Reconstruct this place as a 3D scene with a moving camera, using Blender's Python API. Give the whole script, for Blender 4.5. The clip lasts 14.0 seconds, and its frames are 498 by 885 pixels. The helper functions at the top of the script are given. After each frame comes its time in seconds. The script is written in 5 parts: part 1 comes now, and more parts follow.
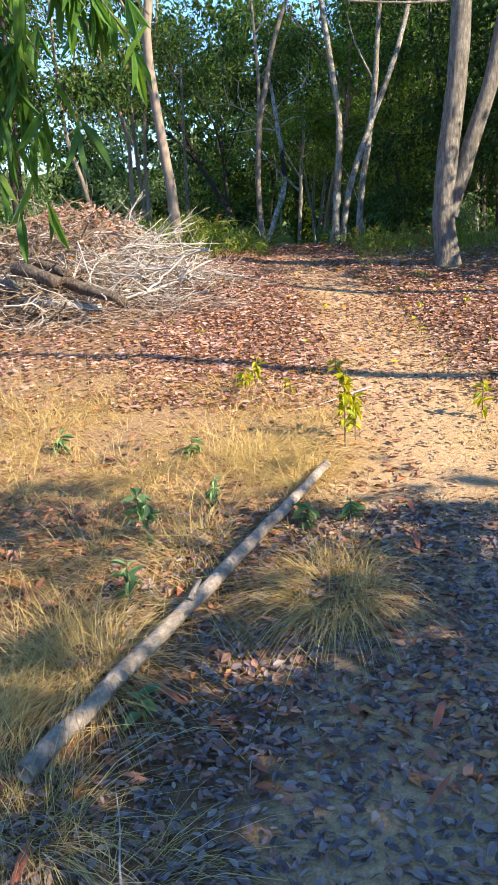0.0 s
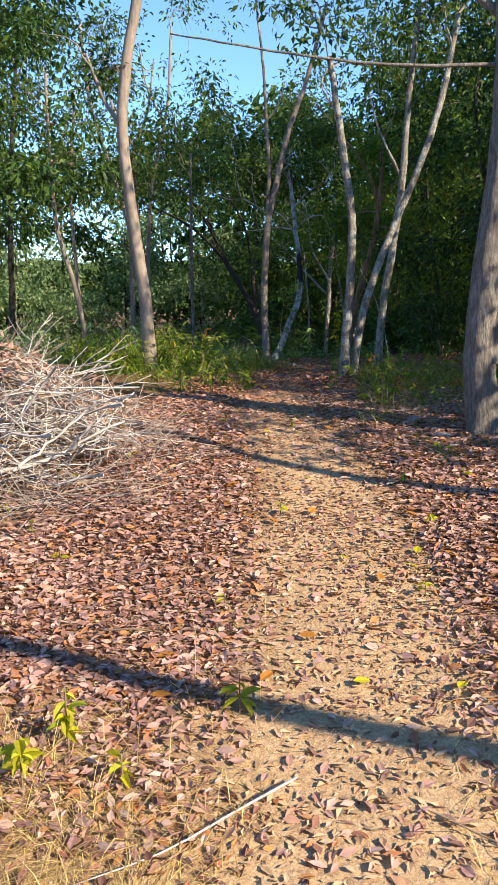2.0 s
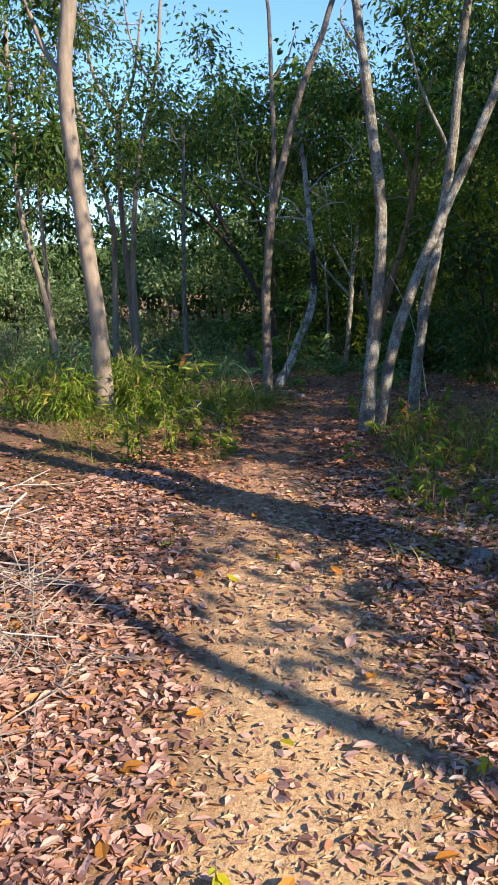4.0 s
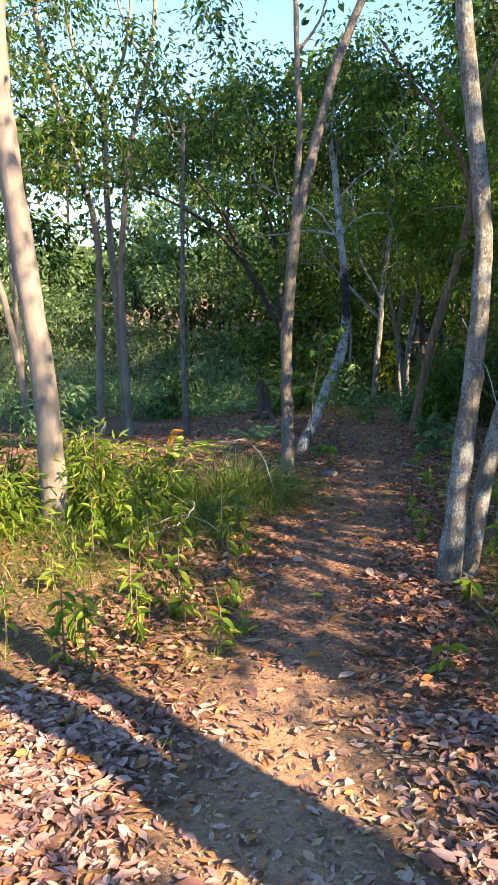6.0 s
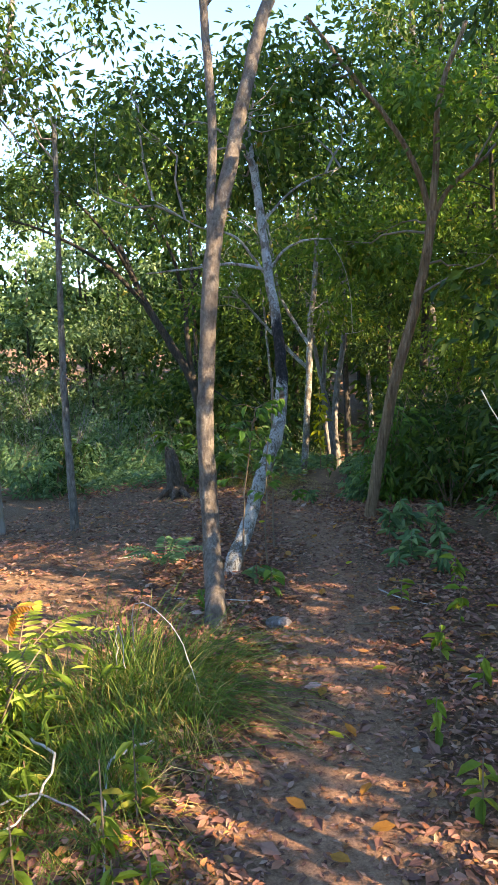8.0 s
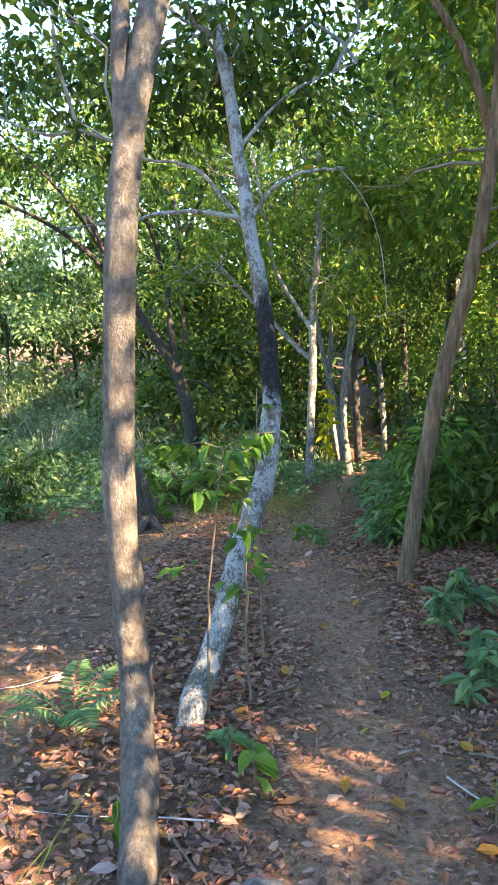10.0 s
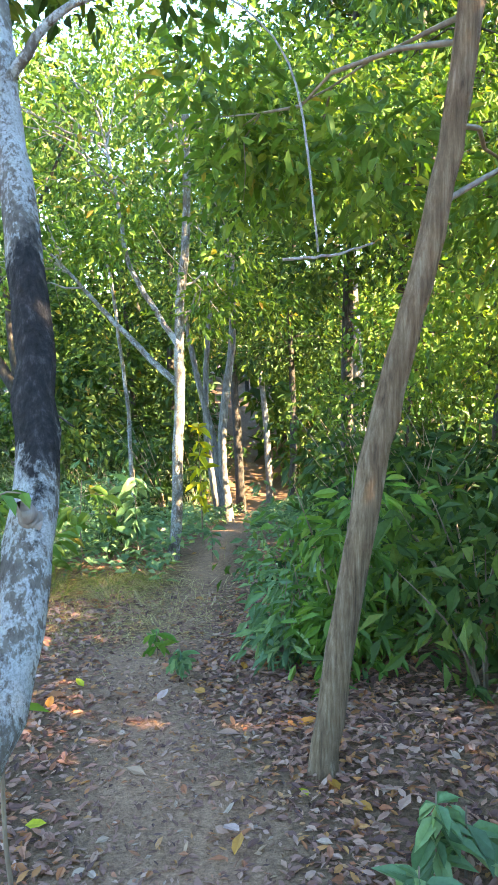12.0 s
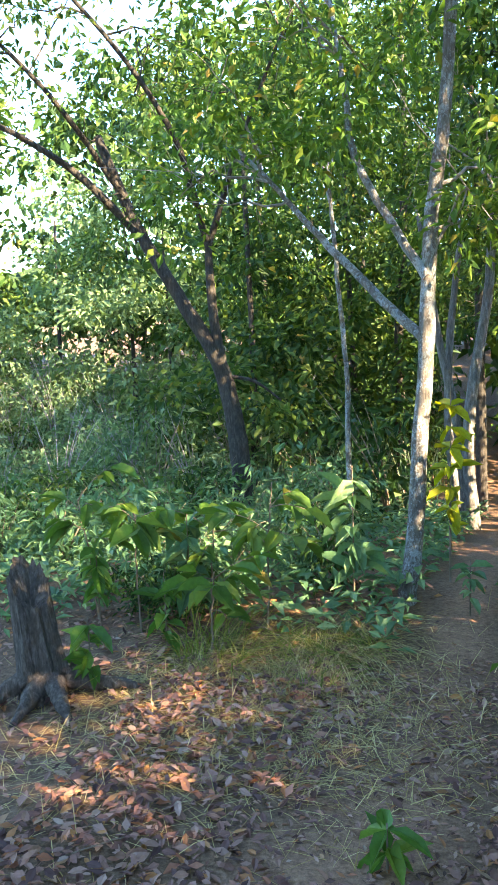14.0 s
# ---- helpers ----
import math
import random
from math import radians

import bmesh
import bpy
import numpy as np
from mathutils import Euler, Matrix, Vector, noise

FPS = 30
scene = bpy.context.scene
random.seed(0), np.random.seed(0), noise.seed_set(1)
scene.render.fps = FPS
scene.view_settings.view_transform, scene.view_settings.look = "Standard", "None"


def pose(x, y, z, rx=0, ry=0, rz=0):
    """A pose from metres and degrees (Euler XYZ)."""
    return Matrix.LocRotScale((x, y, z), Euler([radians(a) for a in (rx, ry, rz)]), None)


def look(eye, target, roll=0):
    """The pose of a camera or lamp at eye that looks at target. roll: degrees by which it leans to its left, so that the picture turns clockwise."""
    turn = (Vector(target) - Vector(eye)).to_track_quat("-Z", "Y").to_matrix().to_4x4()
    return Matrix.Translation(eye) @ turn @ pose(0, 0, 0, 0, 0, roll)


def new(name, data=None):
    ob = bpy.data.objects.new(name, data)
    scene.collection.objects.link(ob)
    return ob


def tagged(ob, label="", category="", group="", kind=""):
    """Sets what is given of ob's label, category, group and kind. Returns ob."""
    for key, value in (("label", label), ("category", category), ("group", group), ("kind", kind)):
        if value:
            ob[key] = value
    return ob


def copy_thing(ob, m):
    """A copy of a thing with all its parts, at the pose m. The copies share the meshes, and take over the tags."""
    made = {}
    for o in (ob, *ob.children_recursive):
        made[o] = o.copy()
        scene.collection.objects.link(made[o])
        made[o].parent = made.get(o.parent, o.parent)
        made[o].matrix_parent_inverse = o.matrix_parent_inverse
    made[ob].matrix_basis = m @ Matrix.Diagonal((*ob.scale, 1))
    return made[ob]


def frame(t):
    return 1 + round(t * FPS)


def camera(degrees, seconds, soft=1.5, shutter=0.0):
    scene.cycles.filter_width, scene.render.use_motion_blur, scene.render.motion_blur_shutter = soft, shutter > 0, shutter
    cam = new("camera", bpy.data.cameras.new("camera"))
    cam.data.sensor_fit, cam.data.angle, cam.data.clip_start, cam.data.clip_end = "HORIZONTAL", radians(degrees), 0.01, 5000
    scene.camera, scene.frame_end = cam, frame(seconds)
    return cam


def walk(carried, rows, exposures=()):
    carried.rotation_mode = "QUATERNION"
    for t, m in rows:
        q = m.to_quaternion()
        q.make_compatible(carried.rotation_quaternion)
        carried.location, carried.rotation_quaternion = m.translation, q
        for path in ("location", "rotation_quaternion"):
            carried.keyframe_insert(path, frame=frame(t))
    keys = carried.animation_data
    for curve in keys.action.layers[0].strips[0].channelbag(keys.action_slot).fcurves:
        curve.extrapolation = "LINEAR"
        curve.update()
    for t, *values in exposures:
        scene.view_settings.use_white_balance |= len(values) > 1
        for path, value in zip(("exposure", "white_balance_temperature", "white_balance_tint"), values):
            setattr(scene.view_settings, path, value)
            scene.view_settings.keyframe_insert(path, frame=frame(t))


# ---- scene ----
cam = camera(34.7, 14.0, soft=1.0)
PATH = [
    (0, (-0.148, 0.345, 1.531), (-0.278, 2.266, 0.992), -3.3),
    (0.5, (0.0, 1.041, 1.599), (-0.301, 2.977, 1.196), -3.3),
    (1, (0.201, 1.735, 1.7), (0.007, 3.689, 1.319), -3.3),
    (1.5, (0.338, 2.416, 1.789), (0.101, 4.373, 1.448), -1.5),
    (2, (0.459, 3.099, 1.852), (0.218, 5.056, 1.523), -1.3),
    (2.5, (0.508, 3.732, 1.926), (0.108, 5.656, 1.556), -3.1),
    (3, (0.519, 4.396, 2.031), (0.203, 6.334, 1.652), -2.7),
    (3.5, (0.553, 5.017, 2.121), (0.214, 6.952, 1.746), -1.2),
    (4, (0.459, 5.686, 2.177), (0.162, 7.63, 1.811), -0.9),
    (4.2, (0.452, 5.921, 2.203), (0.15, 7.863, 1.835), -0.8),
    (6.3, (0.009, 8.299, 2.529), (-0.303, 10.241, 2.168), -0.3),
    (6.5, (-0.008, 8.51, 2.533), (-0.268, 10.46, 2.174), -0.0),
    (7, (-0.038, 9.069, 2.58), (-0.262, 11.021, 2.204), -1.0),
    (7.5, (-0.19, 9.627, 2.599), (-0.278, 11.591, 2.233), -0.4),
    (8, (-0.248, 10.221, 2.633), (-0.34, 12.2, 2.361), -1.7),
    (8.2, (-0.273, 10.446, 2.639), (-0.371, 12.423, 2.35), -1.8),
    (10.3, (-0.177, 12.763, 2.64), (-0.272, 14.735, 2.325), -3.0),
    (10.5, (-0.17, 12.986, 2.603), (-0.206, 14.968, 2.337), -2.6),
    (11, (-0.114, 13.532, 2.584), (-0.02, 15.52, 2.386), -2.1),
    (11.5, (-0.058, 14.039, 2.555), (0.087, 16.019, 2.315), -1.7),
    (12, (0.006, 14.57, 2.508), (0.2, 16.543, 2.242), -1.9),
    (12.5, (0.109, 15.038, 2.462), (0.154, 17.022, 2.214), -4.0),
    (13, (0.1, 15.547, 2.36), (0.104, 17.529, 2.09), -1.1),
    (13.5, (0.114, 16.142, 2.299), (-0.069, 18.108, 1.982), -3.3),
    (14, (-0.1, 16.786, 2.268), (-0.45, 18.731, 1.96), -2.2),
]
walk(cam, [(t, look(eye, target, roll)) for t, eye, target, roll in PATH],
     exposures=[(0.0, 1.75, 7500, 10), (0.5, 1.5, 7500, 10), (4.2, 1.4, 7400, 13), (6.3, 2.4, 8500, 13), (8.2, 2.75, 9300, 16), (10.3, 3.75, 9500, 14), (12.5, 4.45, 9500, 12), (14.0, 3.75, 8500, 11)])

# ---- light ----
SUN_ELEVATION = 31.0
TO_SUN = Vector((0.868 * math.cos(radians(SUN_ELEVATION)), -0.496 * math.cos(radians(SUN_ELEVATION)), math.sin(radians(SUN_ELEVATION))))
world = bpy.data.worlds.new("world")
scene.world = world
world.use_nodes = True
sky = world.node_tree.nodes.new("ShaderNodeTexSky")
sky.sky_type = "NISHITA"
sky.sun_disc = False
sky.sun_elevation = radians(SUN_ELEVATION)
sky.sun_rotation = math.atan2(0.868, -0.496)
sky.air_density = 1.0
sky.dust_density = 0.0
sky.ozone_density = 3.5
tint = world.node_tree.nodes.new("ShaderNodeMixRGB")
tint.blend_type = "MULTIPLY"
tint.inputs[0].default_value = 1.0
tint.inputs[2].default_value = (0.54, 0.77, 1.0, 1)
world.node_tree.links.new(sky.outputs[0], tint.inputs[1])
world.node_tree.links.new(tint.outputs[0], world.node_tree.nodes["Background"].inputs[0])
world.node_tree.nodes["Background"].inputs[1].default_value = 0.135
sun_data = bpy.data.lights.new("sun", "SUN")
sun_data.energy = 4.2
sun_data.angle = radians(0.53)
sun_data.color = (1.0, 0.91, 0.76)
sun = new("sun", sun_data)
sun.matrix_world = look(TO_SUN * 30, (0, 0, 0))


# ---- materials ----
def material(name, rough=0.9):
    m = bpy.data.materials.new(name)
    m.use_nodes = True
    nt = m.node_tree
    b = nt.nodes["Principled BSDF"]
    b.inputs["Roughness"].default_value = rough
    b.inputs["Specular IOR Level"].default_value = 0.25
    return m, nt, b


def node(nt, kind, **values):
    n = nt.nodes.new("ShaderNode" + kind)
    for key, value in values.items():
        n.inputs[key.replace("_", " ")].default_value = value
    return n


def ramp(nt, source, stops):
    r = nt.nodes.new("ShaderNodeValToRGB")
    while len(r.color_ramp.elements) < len(stops):
        r.color_ramp.elements.new(0.5)
    for e, (p, c) in zip(r.color_ramp.elements, stops):
        e.position = p
        e.color = (*c, 1)
    nt.links.new(source, r.inputs[0])
    return r.outputs[0]


def mixed(nt, fac, a, b, mode="MIX"):
    n = nt.nodes.new("ShaderNodeMixRGB")
    n.blend_type = mode
    for socket, value in zip(n.inputs, (fac, a, b)):
        if isinstance(value, (int, float)):
            socket.default_value = value
        elif isinstance(value, tuple):
            socket.default_value = (*value, 1)
        else:
            nt.links.new(value, socket)
    return n.outputs[0]


def noise_of(nt, scale, detail=4.0, rough=0.6, stretch=None):
    co = nt.nodes.new("ShaderNodeTexCoord").outputs["Object"]
    if stretch:
        mp = nt.nodes.new("ShaderNodeMapping")
        mp.inputs["Scale"].default_value = stretch
        nt.links.new(co, mp.inputs[0])
        co = mp.outputs[0]
    n = node(nt, "TexNoise", Scale=scale, Detail=detail, Roughness=rough)
    nt.links.new(co, n.inputs["Vector"])
    return n.outputs["Fac"]


def relief(nt, b, height, strength=0.5, distance=0.01):
    n = node(nt, "Bump", Strength=strength, Distance=distance)
    nt.links.new(height, n.inputs["Height"])
    nt.links.new(n.outputs[0], b.inputs["Normal"])


def leaf_material(name, stops, through_light=0.35, rough=0.55):
    """Thin leaves: each leaf takes its own colour, and lets some light through."""
    m, nt, b = material(name, rough)
    geo = nt.nodes.new("ShaderNodeNewGeometry")
    colour = ramp(nt, geo.outputs["Random Per Island"], stops)
    blotch = noise_of(nt, 60.0, 2.0)
    colour = mixed(nt, 0.35, colour, ramp(nt, blotch, [(0.3, (0.55, 0.5, 0.4)), (0.7, (1.2, 1.2, 1.1))]), "MULTIPLY")
    nt.links.new(colour, b.inputs["Base Color"])
    if through_light:
        t = nt.nodes.new("ShaderNodeBsdfTranslucent")
        nt.links.new(mixed(nt, 1.0, colour, (1.25, 1.3, 0.6), "MULTIPLY"), t.inputs[0])
        mx = nt.nodes.new("ShaderNodeMixShader")
        mx.inputs[0].default_value = through_light
        nt.links.new(b.outputs[0], mx.inputs[1])
        nt.links.new(t.outputs[0], mx.inputs[2])
        nt.links.new(mx.outputs[0], nt.nodes["Material Output"].inputs[0])
    return m


def bark_material(name, low, mid, high, patch=None, scale=9.0, bump=0.8, long=0.25, cover=0.495):
    m, nt, b = material(name, 0.92)
    fine = noise_of(nt, scale * 6.0, 8.0, 0.75, (1, 1, long))
    c = ramp(nt, fine, [(0.3, low), (0.52, mid), (0.72, high)])
    if patch:
        blot = mixed(nt, 0.42, noise_of(nt, scale * 1.3, 8.0, 0.75, (1, 1, 0.7)), noise_of(nt, scale * 11.0, 6.0, 0.7, (1, 1, 0.6)))
        fac = ramp(nt, blot, [(cover, (0, 0, 0)), (cover + 0.05, (1, 1, 1))])
        speck = ramp(nt, noise_of(nt, scale * 22.0, 3.0, 0.7), [(0.35, tuple(0.6 * v for v in patch)), (0.6, patch)])
        c = mixed(nt, fac, c, speck)
    c = mixed(nt, 0.55, c, ramp(nt, noise_of(nt, scale * 0.8, 4.0), [(0.3, (0.55, 0.52, 0.5)), (0.7, (1.2, 1.2, 1.2))]), "MULTIPLY")
    nt.links.new(c, b.inputs["Base Color"])
    relief(nt, b, fine, bump, 0.03)
    return m


def burnt_bark(name, low, mid, high, patch, foot, head):
    """Lichen-patched bark with a ragged charred stretch between two heights above the tree's foot."""
    m = bark_material(name, low, mid, high, patch, 8, 0.9, 0.4, 0.465)
    nt = m.node_tree
    b = nt.nodes["Principled BSDF"]
    bark = b.inputs["Base Color"].links[0].from_socket
    xyz = nt.nodes.new("ShaderNodeSeparateXYZ")
    nt.links.new(nt.nodes.new("ShaderNodeTexCoord").outputs["Object"], xyz.inputs[0])
    ragged = node(nt, "Math")
    ragged.operation = "MULTIPLY_ADD"
    nt.links.new(noise_of(nt, 9.0, 6.0, 0.7, (1, 1, 0.6)), ragged.inputs[0])
    ragged.inputs[1].default_value = 0.75
    nt.links.new(xyz.outputs["Z"], ragged.inputs[2])
    span = node(nt, "MapRange")
    span.inputs["From Min"].default_value, span.inputs["From Max"].default_value = foot, head + 0.75
    nt.links.new(ragged.outputs[0], span.inputs["Value"])
    k = head + 0.75 - foot
    lo, hi = 0.375 / k, (head + 0.375 - foot) / k
    mask = ramp(nt, span.outputs[0], [(lo - 0.02, (0, 0, 0)), (lo + 0.03, (1, 1, 1)), (hi - 0.05, (1, 1, 1)), (hi + 0.02, (0, 0, 0))])
    soot = ramp(nt, noise_of(nt, 55.0, 6.0, 0.75, (1, 1, 0.4)), [(0.35, (0.008, 0.008, 0.008)), (0.55, (0.028, 0.025, 0.024)), (0.7, (0.09, 0.08, 0.075))])
    nt.links.new(mixed(nt, mask, bark, soot), b.inputs["Base Color"])
    return m


def earth_material():
    m, nt, b = material("earth", 0.97)
    trail = nt.nodes.new("ShaderNodeAttribute")
    trail.attribute_name = "trail"
    big, fine = noise_of(nt, 1.7, 5.0), noise_of(nt, 38.0, 6.0, 0.7)
    soil = ramp(nt, fine, [(0.3, (0.085, 0.05, 0.03)), (0.55, (0.21, 0.125, 0.075)), (0.75, (0.31, 0.20, 0.125))])
    sand = ramp(nt, fine, [(0.3, (0.33, 0.215, 0.125)), (0.55, (0.49, 0.345, 0.205)), (0.8, (0.59, 0.435, 0.27))])
    clay = ramp(nt, fine, [(0.3, (0.19, 0.10, 0.065)), (0.55, (0.40, 0.22, 0.135)), (0.8, (0.50, 0.31, 0.20))])
    shade = nt.nodes.new("ShaderNodeAttribute")
    shade.attribute_name = "clay"
    c = mixed(nt, trail.outputs["Fac"], soil, mixed(nt, shade.outputs["Fac"], sand, clay))
    c = mixed(nt, 0.6, c, ramp(nt, noise_of(nt, 120.0, 4.0, 0.7), [(0.35, (0.55, 0.5, 0.48)), (0.65, (1.3, 1.25, 1.2))]), "MULTIPLY")
    c = mixed(nt, 0.5, c, ramp(nt, big, [(0.3, (0.65, 0.6, 0.55)), (0.7, (1.15, 1.1, 1.05))]), "MULTIPLY")
    nt.links.new(c, b.inputs["Base Color"])
    relief(nt, b, fine, 0.7, 0.02)
    return m


def wood_material(name, low, high):
    m, nt, b = material(name, 0.85)
    n = noise_of(nt, 16.0, 6.0, 0.65, (1, 1, 0.25))
    c = ramp(nt, n, [(0.3, low), (0.7, high)])
    info = nt.nodes.new("ShaderNodeObjectInfo")
    c = mixed(nt, 0.5, c, ramp(nt, info.outputs["Random"], [(0.0, (0.6, 0.55, 0.5)), (1.0, (1.1, 1.1, 1.1))]), "MULTIPLY")
    nt.links.new(c, b.inputs["Base Color"])
    relief(nt, b, n, 0.4, 0.01)
    return m


EARTH = earth_material()
BARK_GREY = bark_material("bark_grey", (0.065, 0.055, 0.048), (0.21, 0.19, 0.165), (0.42, 0.38, 0.34), scale=7, bump=1.0)
BARK_POLE = bark_material("bark_pole", (0.16, 0.13, 0.11), (0.36, 0.31, 0.27), (0.52, 0.47, 0.42), scale=8)
BARK_SMOOTH = bark_material("bark_smooth", (0.17, 0.14, 0.11), (0.27, 0.22, 0.18), (0.34, 0.28, 0.23), scale=4, bump=0.3)
BARK_LICHEN = bark_material("bark_lichen", (0.08, 0.065, 0.05), (0.19, 0.16, 0.13), (0.30, 0.26, 0.22), (0.43, 0.44, 0.41), 9, cover=0.49)
BARK_PINK = bark_material("bark_pink", (0.085, 0.068, 0.055), (0.22, 0.18, 0.15), (0.35, 0.30, 0.25), (0.41, 0.365, 0.31), 8, 1.0, 0.6, 0.55)
BARK_BROWN = bark_material("bark_brown", (0.075, 0.042, 0.024), (0.27, 0.165, 0.095), (0.48, 0.345, 0.23), (0.50, 0.45, 0.39), 8, 1.0, 0.07, 0.66)
BARK_DARK = bark_material("bark_dark", (0.02, 0.017, 0.013), (0.06, 0.05, 0.04), (0.12, 0.10, 0.08), scale=8)
BARK_STUMP = bark_material("bark_stump", (0.035, 0.026, 0.02), (0.13, 0.10, 0.08), (0.27, 0.22, 0.18), scale=10, bump=0.9)
BARK_BURNT = burnt_bark("bark_burnt", (0.08, 0.065, 0.05), (0.19, 0.16, 0.13), (0.30, 0.26, 0.22), (0.52, 0.53, 0.50), 1.2, 1.75)
BLEACHED = wood_material("bleached_wood", (0.28, 0.255, 0.235), (0.64, 0.60, 0.56))
DEADWOOD = wood_material("dead_wood", (0.12, 0.09, 0.07), (0.40, 0.34, 0.29))
TWIG = wood_material("twig_wood", (0.13, 0.085, 0.055), (0.30, 0.22, 0.15))
STONE = bark_material("stone", (0.12, 0.11, 0.11), (0.25, 0.22, 0.21), (0.36, 0.33, 0.31), scale=12)
LEAF_MID = leaf_material("leaf_mid", [(0.0, (0.026, 0.062, 0.018)), (0.45, (0.052, 0.108, 0.026)), (0.8, (0.10, 0.165, 0.04)), (0.985, (0.18, 0.22, 0.05)), (1.0, (0.34, 0.2, 0.06))], 0.46)
# glade leaves, with distant sunlight and haze put into their pale colour
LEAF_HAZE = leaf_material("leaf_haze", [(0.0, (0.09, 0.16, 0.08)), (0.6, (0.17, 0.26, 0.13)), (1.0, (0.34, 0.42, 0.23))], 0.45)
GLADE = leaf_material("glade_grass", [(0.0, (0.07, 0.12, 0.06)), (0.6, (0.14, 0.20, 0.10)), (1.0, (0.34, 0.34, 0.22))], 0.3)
LEAF_SUNNY = leaf_material("leaf_sunny", [(0.0, (0.10, 0.17, 0.025)), (0.6, (0.19, 0.28, 0.04)), (0.93, (0.32, 0.36, 0.06)), (1.0, (0.5, 0.36, 0.1))], 0.45)
GRASS_GREEN = leaf_material("grass_green", [(0.0, (0.05, 0.11, 0.02)), (0.6, (0.10, 0.185, 0.03)), (0.88, (0.19, 0.26, 0.05)), (1.0, (0.42, 0.33, 0.13))], 0.35)
LEAF_DARK = leaf_material("leaf_dark", [(0.0, (0.018, 0.05, 0.012)), (0.6, (0.035, 0.085, 0.018)), (1.0, (0.08, 0.13, 0.02))], 0.25)
LEAF_LIME = leaf_material("leaf_lime", [(0.0, (0.055, 0.125, 0.025)), (0.6, (0.105, 0.2, 0.035)), (0.96, (0.2, 0.27, 0.05)), (1.0, (0.36, 0.24, 0.06))], 0.42)
LEAF_COOL = leaf_material("leaf_cool", [(0.0, (0.07, 0.15, 0.075)), (0.6, (0.125, 0.245, 0.115)), (1.0, (0.25, 0.35, 0.16))], 0.3)
LEAF_FRESH = leaf_material("leaf_fresh", [(0.0, (0.05, 0.135, 0.025)), (0.6, (0.09, 0.21, 0.04)), (1.0, (0.18, 0.29, 0.06))], 0.4, 0.4)
LEAF_YELLOW = leaf_material("leaf_yellow", [(0.0, (0.28, 0.27, 0.02)), (0.6, (0.46, 0.43, 0.03)), (1.0, (0.25, 0.32, 0.04))], 0.4)
LEAF_PALE = leaf_material("leaf_pale", [(0.0, (0.22, 0.29, 0.05)), (1.0, (0.36, 0.40, 0.09))], 0.4)
LEAF_ORANGE = leaf_material("leaf_orange", [(0.0, (0.36, 0.12, 0.03)), (1.0, (0.55, 0.26, 0.05))], 0.35)
LITTER = leaf_material("litter", [(0.0, (0.13, 0.065, 0.055)), (0.2, (0.27, 0.145, 0.12)), (0.45, (0.42, 0.245, 0.225)), (0.7, (0.55, 0.375, 0.33)), (0.88, (0.36, 0.15, 0.08)), (0.95, (0.50, 0.22, 0.08)), (1.0, (0.52, 0.43, 0.38))], 0.2, 0.75)
LITTER_DUSTY = leaf_material("litter_dusty", [(0.0, (0.30, 0.19, 0.12)), (0.6, (0.46, 0.31, 0.19)), (1.0, (0.55, 0.41, 0.27))], 0.1, 0.9)
LITTER_RUST = leaf_material("litter_rust", [(0.0, (0.09, 0.045, 0.04)), (0.25, (0.20, 0.09, 0.07)), (0.5, (0.32, 0.155, 0.115)), (0.7, (0.42, 0.24, 0.18)), (0.85, (0.36, 0.12, 0.06)), (0.93, (0.46, 0.2, 0.07)), (1.0, (0.36, 0.25, 0.2))], 0.1, 0.8)
LITTER_RED = leaf_material("litter_red", [(0.0, (0.25, 0.07, 0.05)), (1.0, (0.42, 0.15, 0.09))], 0.1, 0.7)
LITTER_GREY = leaf_material("litter_grey", [(0.0, (0.09, 0.07, 0.08)), (0.4, (0.18, 0.14, 0.15)), (0.75, (0.30, 0.25, 0.25)), (0.9, (0.33, 0.13, 0.10)), (1.0, (0.40, 0.33, 0.25))], 0.05, 0.8)
STRAW = leaf_material("straw", [(0.0, (0.32, 0.19, 0.07)), (0.5, (0.54, 0.39, 0.16)), (1.0, (0.68, 0.54, 0.28))], 0.25, 0.7)
GRASS = leaf_material("grass", [(0.0, (0.10, 0.14, 0.02)), (0.6, (0.18, 0.22, 0.035)), (0.85, (0.36, 0.32, 0.08)), (1.0, (0.44, 0.32, 0.11))], 0.35)


# ---- ground ----
PROFILE = [(-400, -1.5), (-20, -1.2), (-5, -0.5), (0, -0.05), (5.66, 0.51), (7.49, 0.74), (9.6, 0.98), (12.3, 1.08), (15.4, 1.03), (17.1, 0.97),
           (18.2, 0.87), (19.45, 0.72), (21.2, 0.66), (25, 0.05), (28, -0.55), (31, -0.9), (36, -0.65), (45, 0.4), (60, 1.3), (90, 2.0), (400, 3.0)]
TRAIL = [(-20, -0.3), (0, 0.0), (1.9, 0.11), (2.7, 0.33), (3.6, 0.46), (6.4, 0.5), (7.2, 0.4), (8.5, 0.19), (10, -0.18), (11.4, -0.28), (12.4, -0.15),
         (13.7, -0.06), (15.1, 0.06), (16.1, 0.05), (17.7, -0.13), (18.4, -0.24), (19.3, -0.03), (20, 0.12), (22, 0.45), (25, 1.0), (31, 1.85), (45, 2.3), (60, 2.0), (400, 2)]


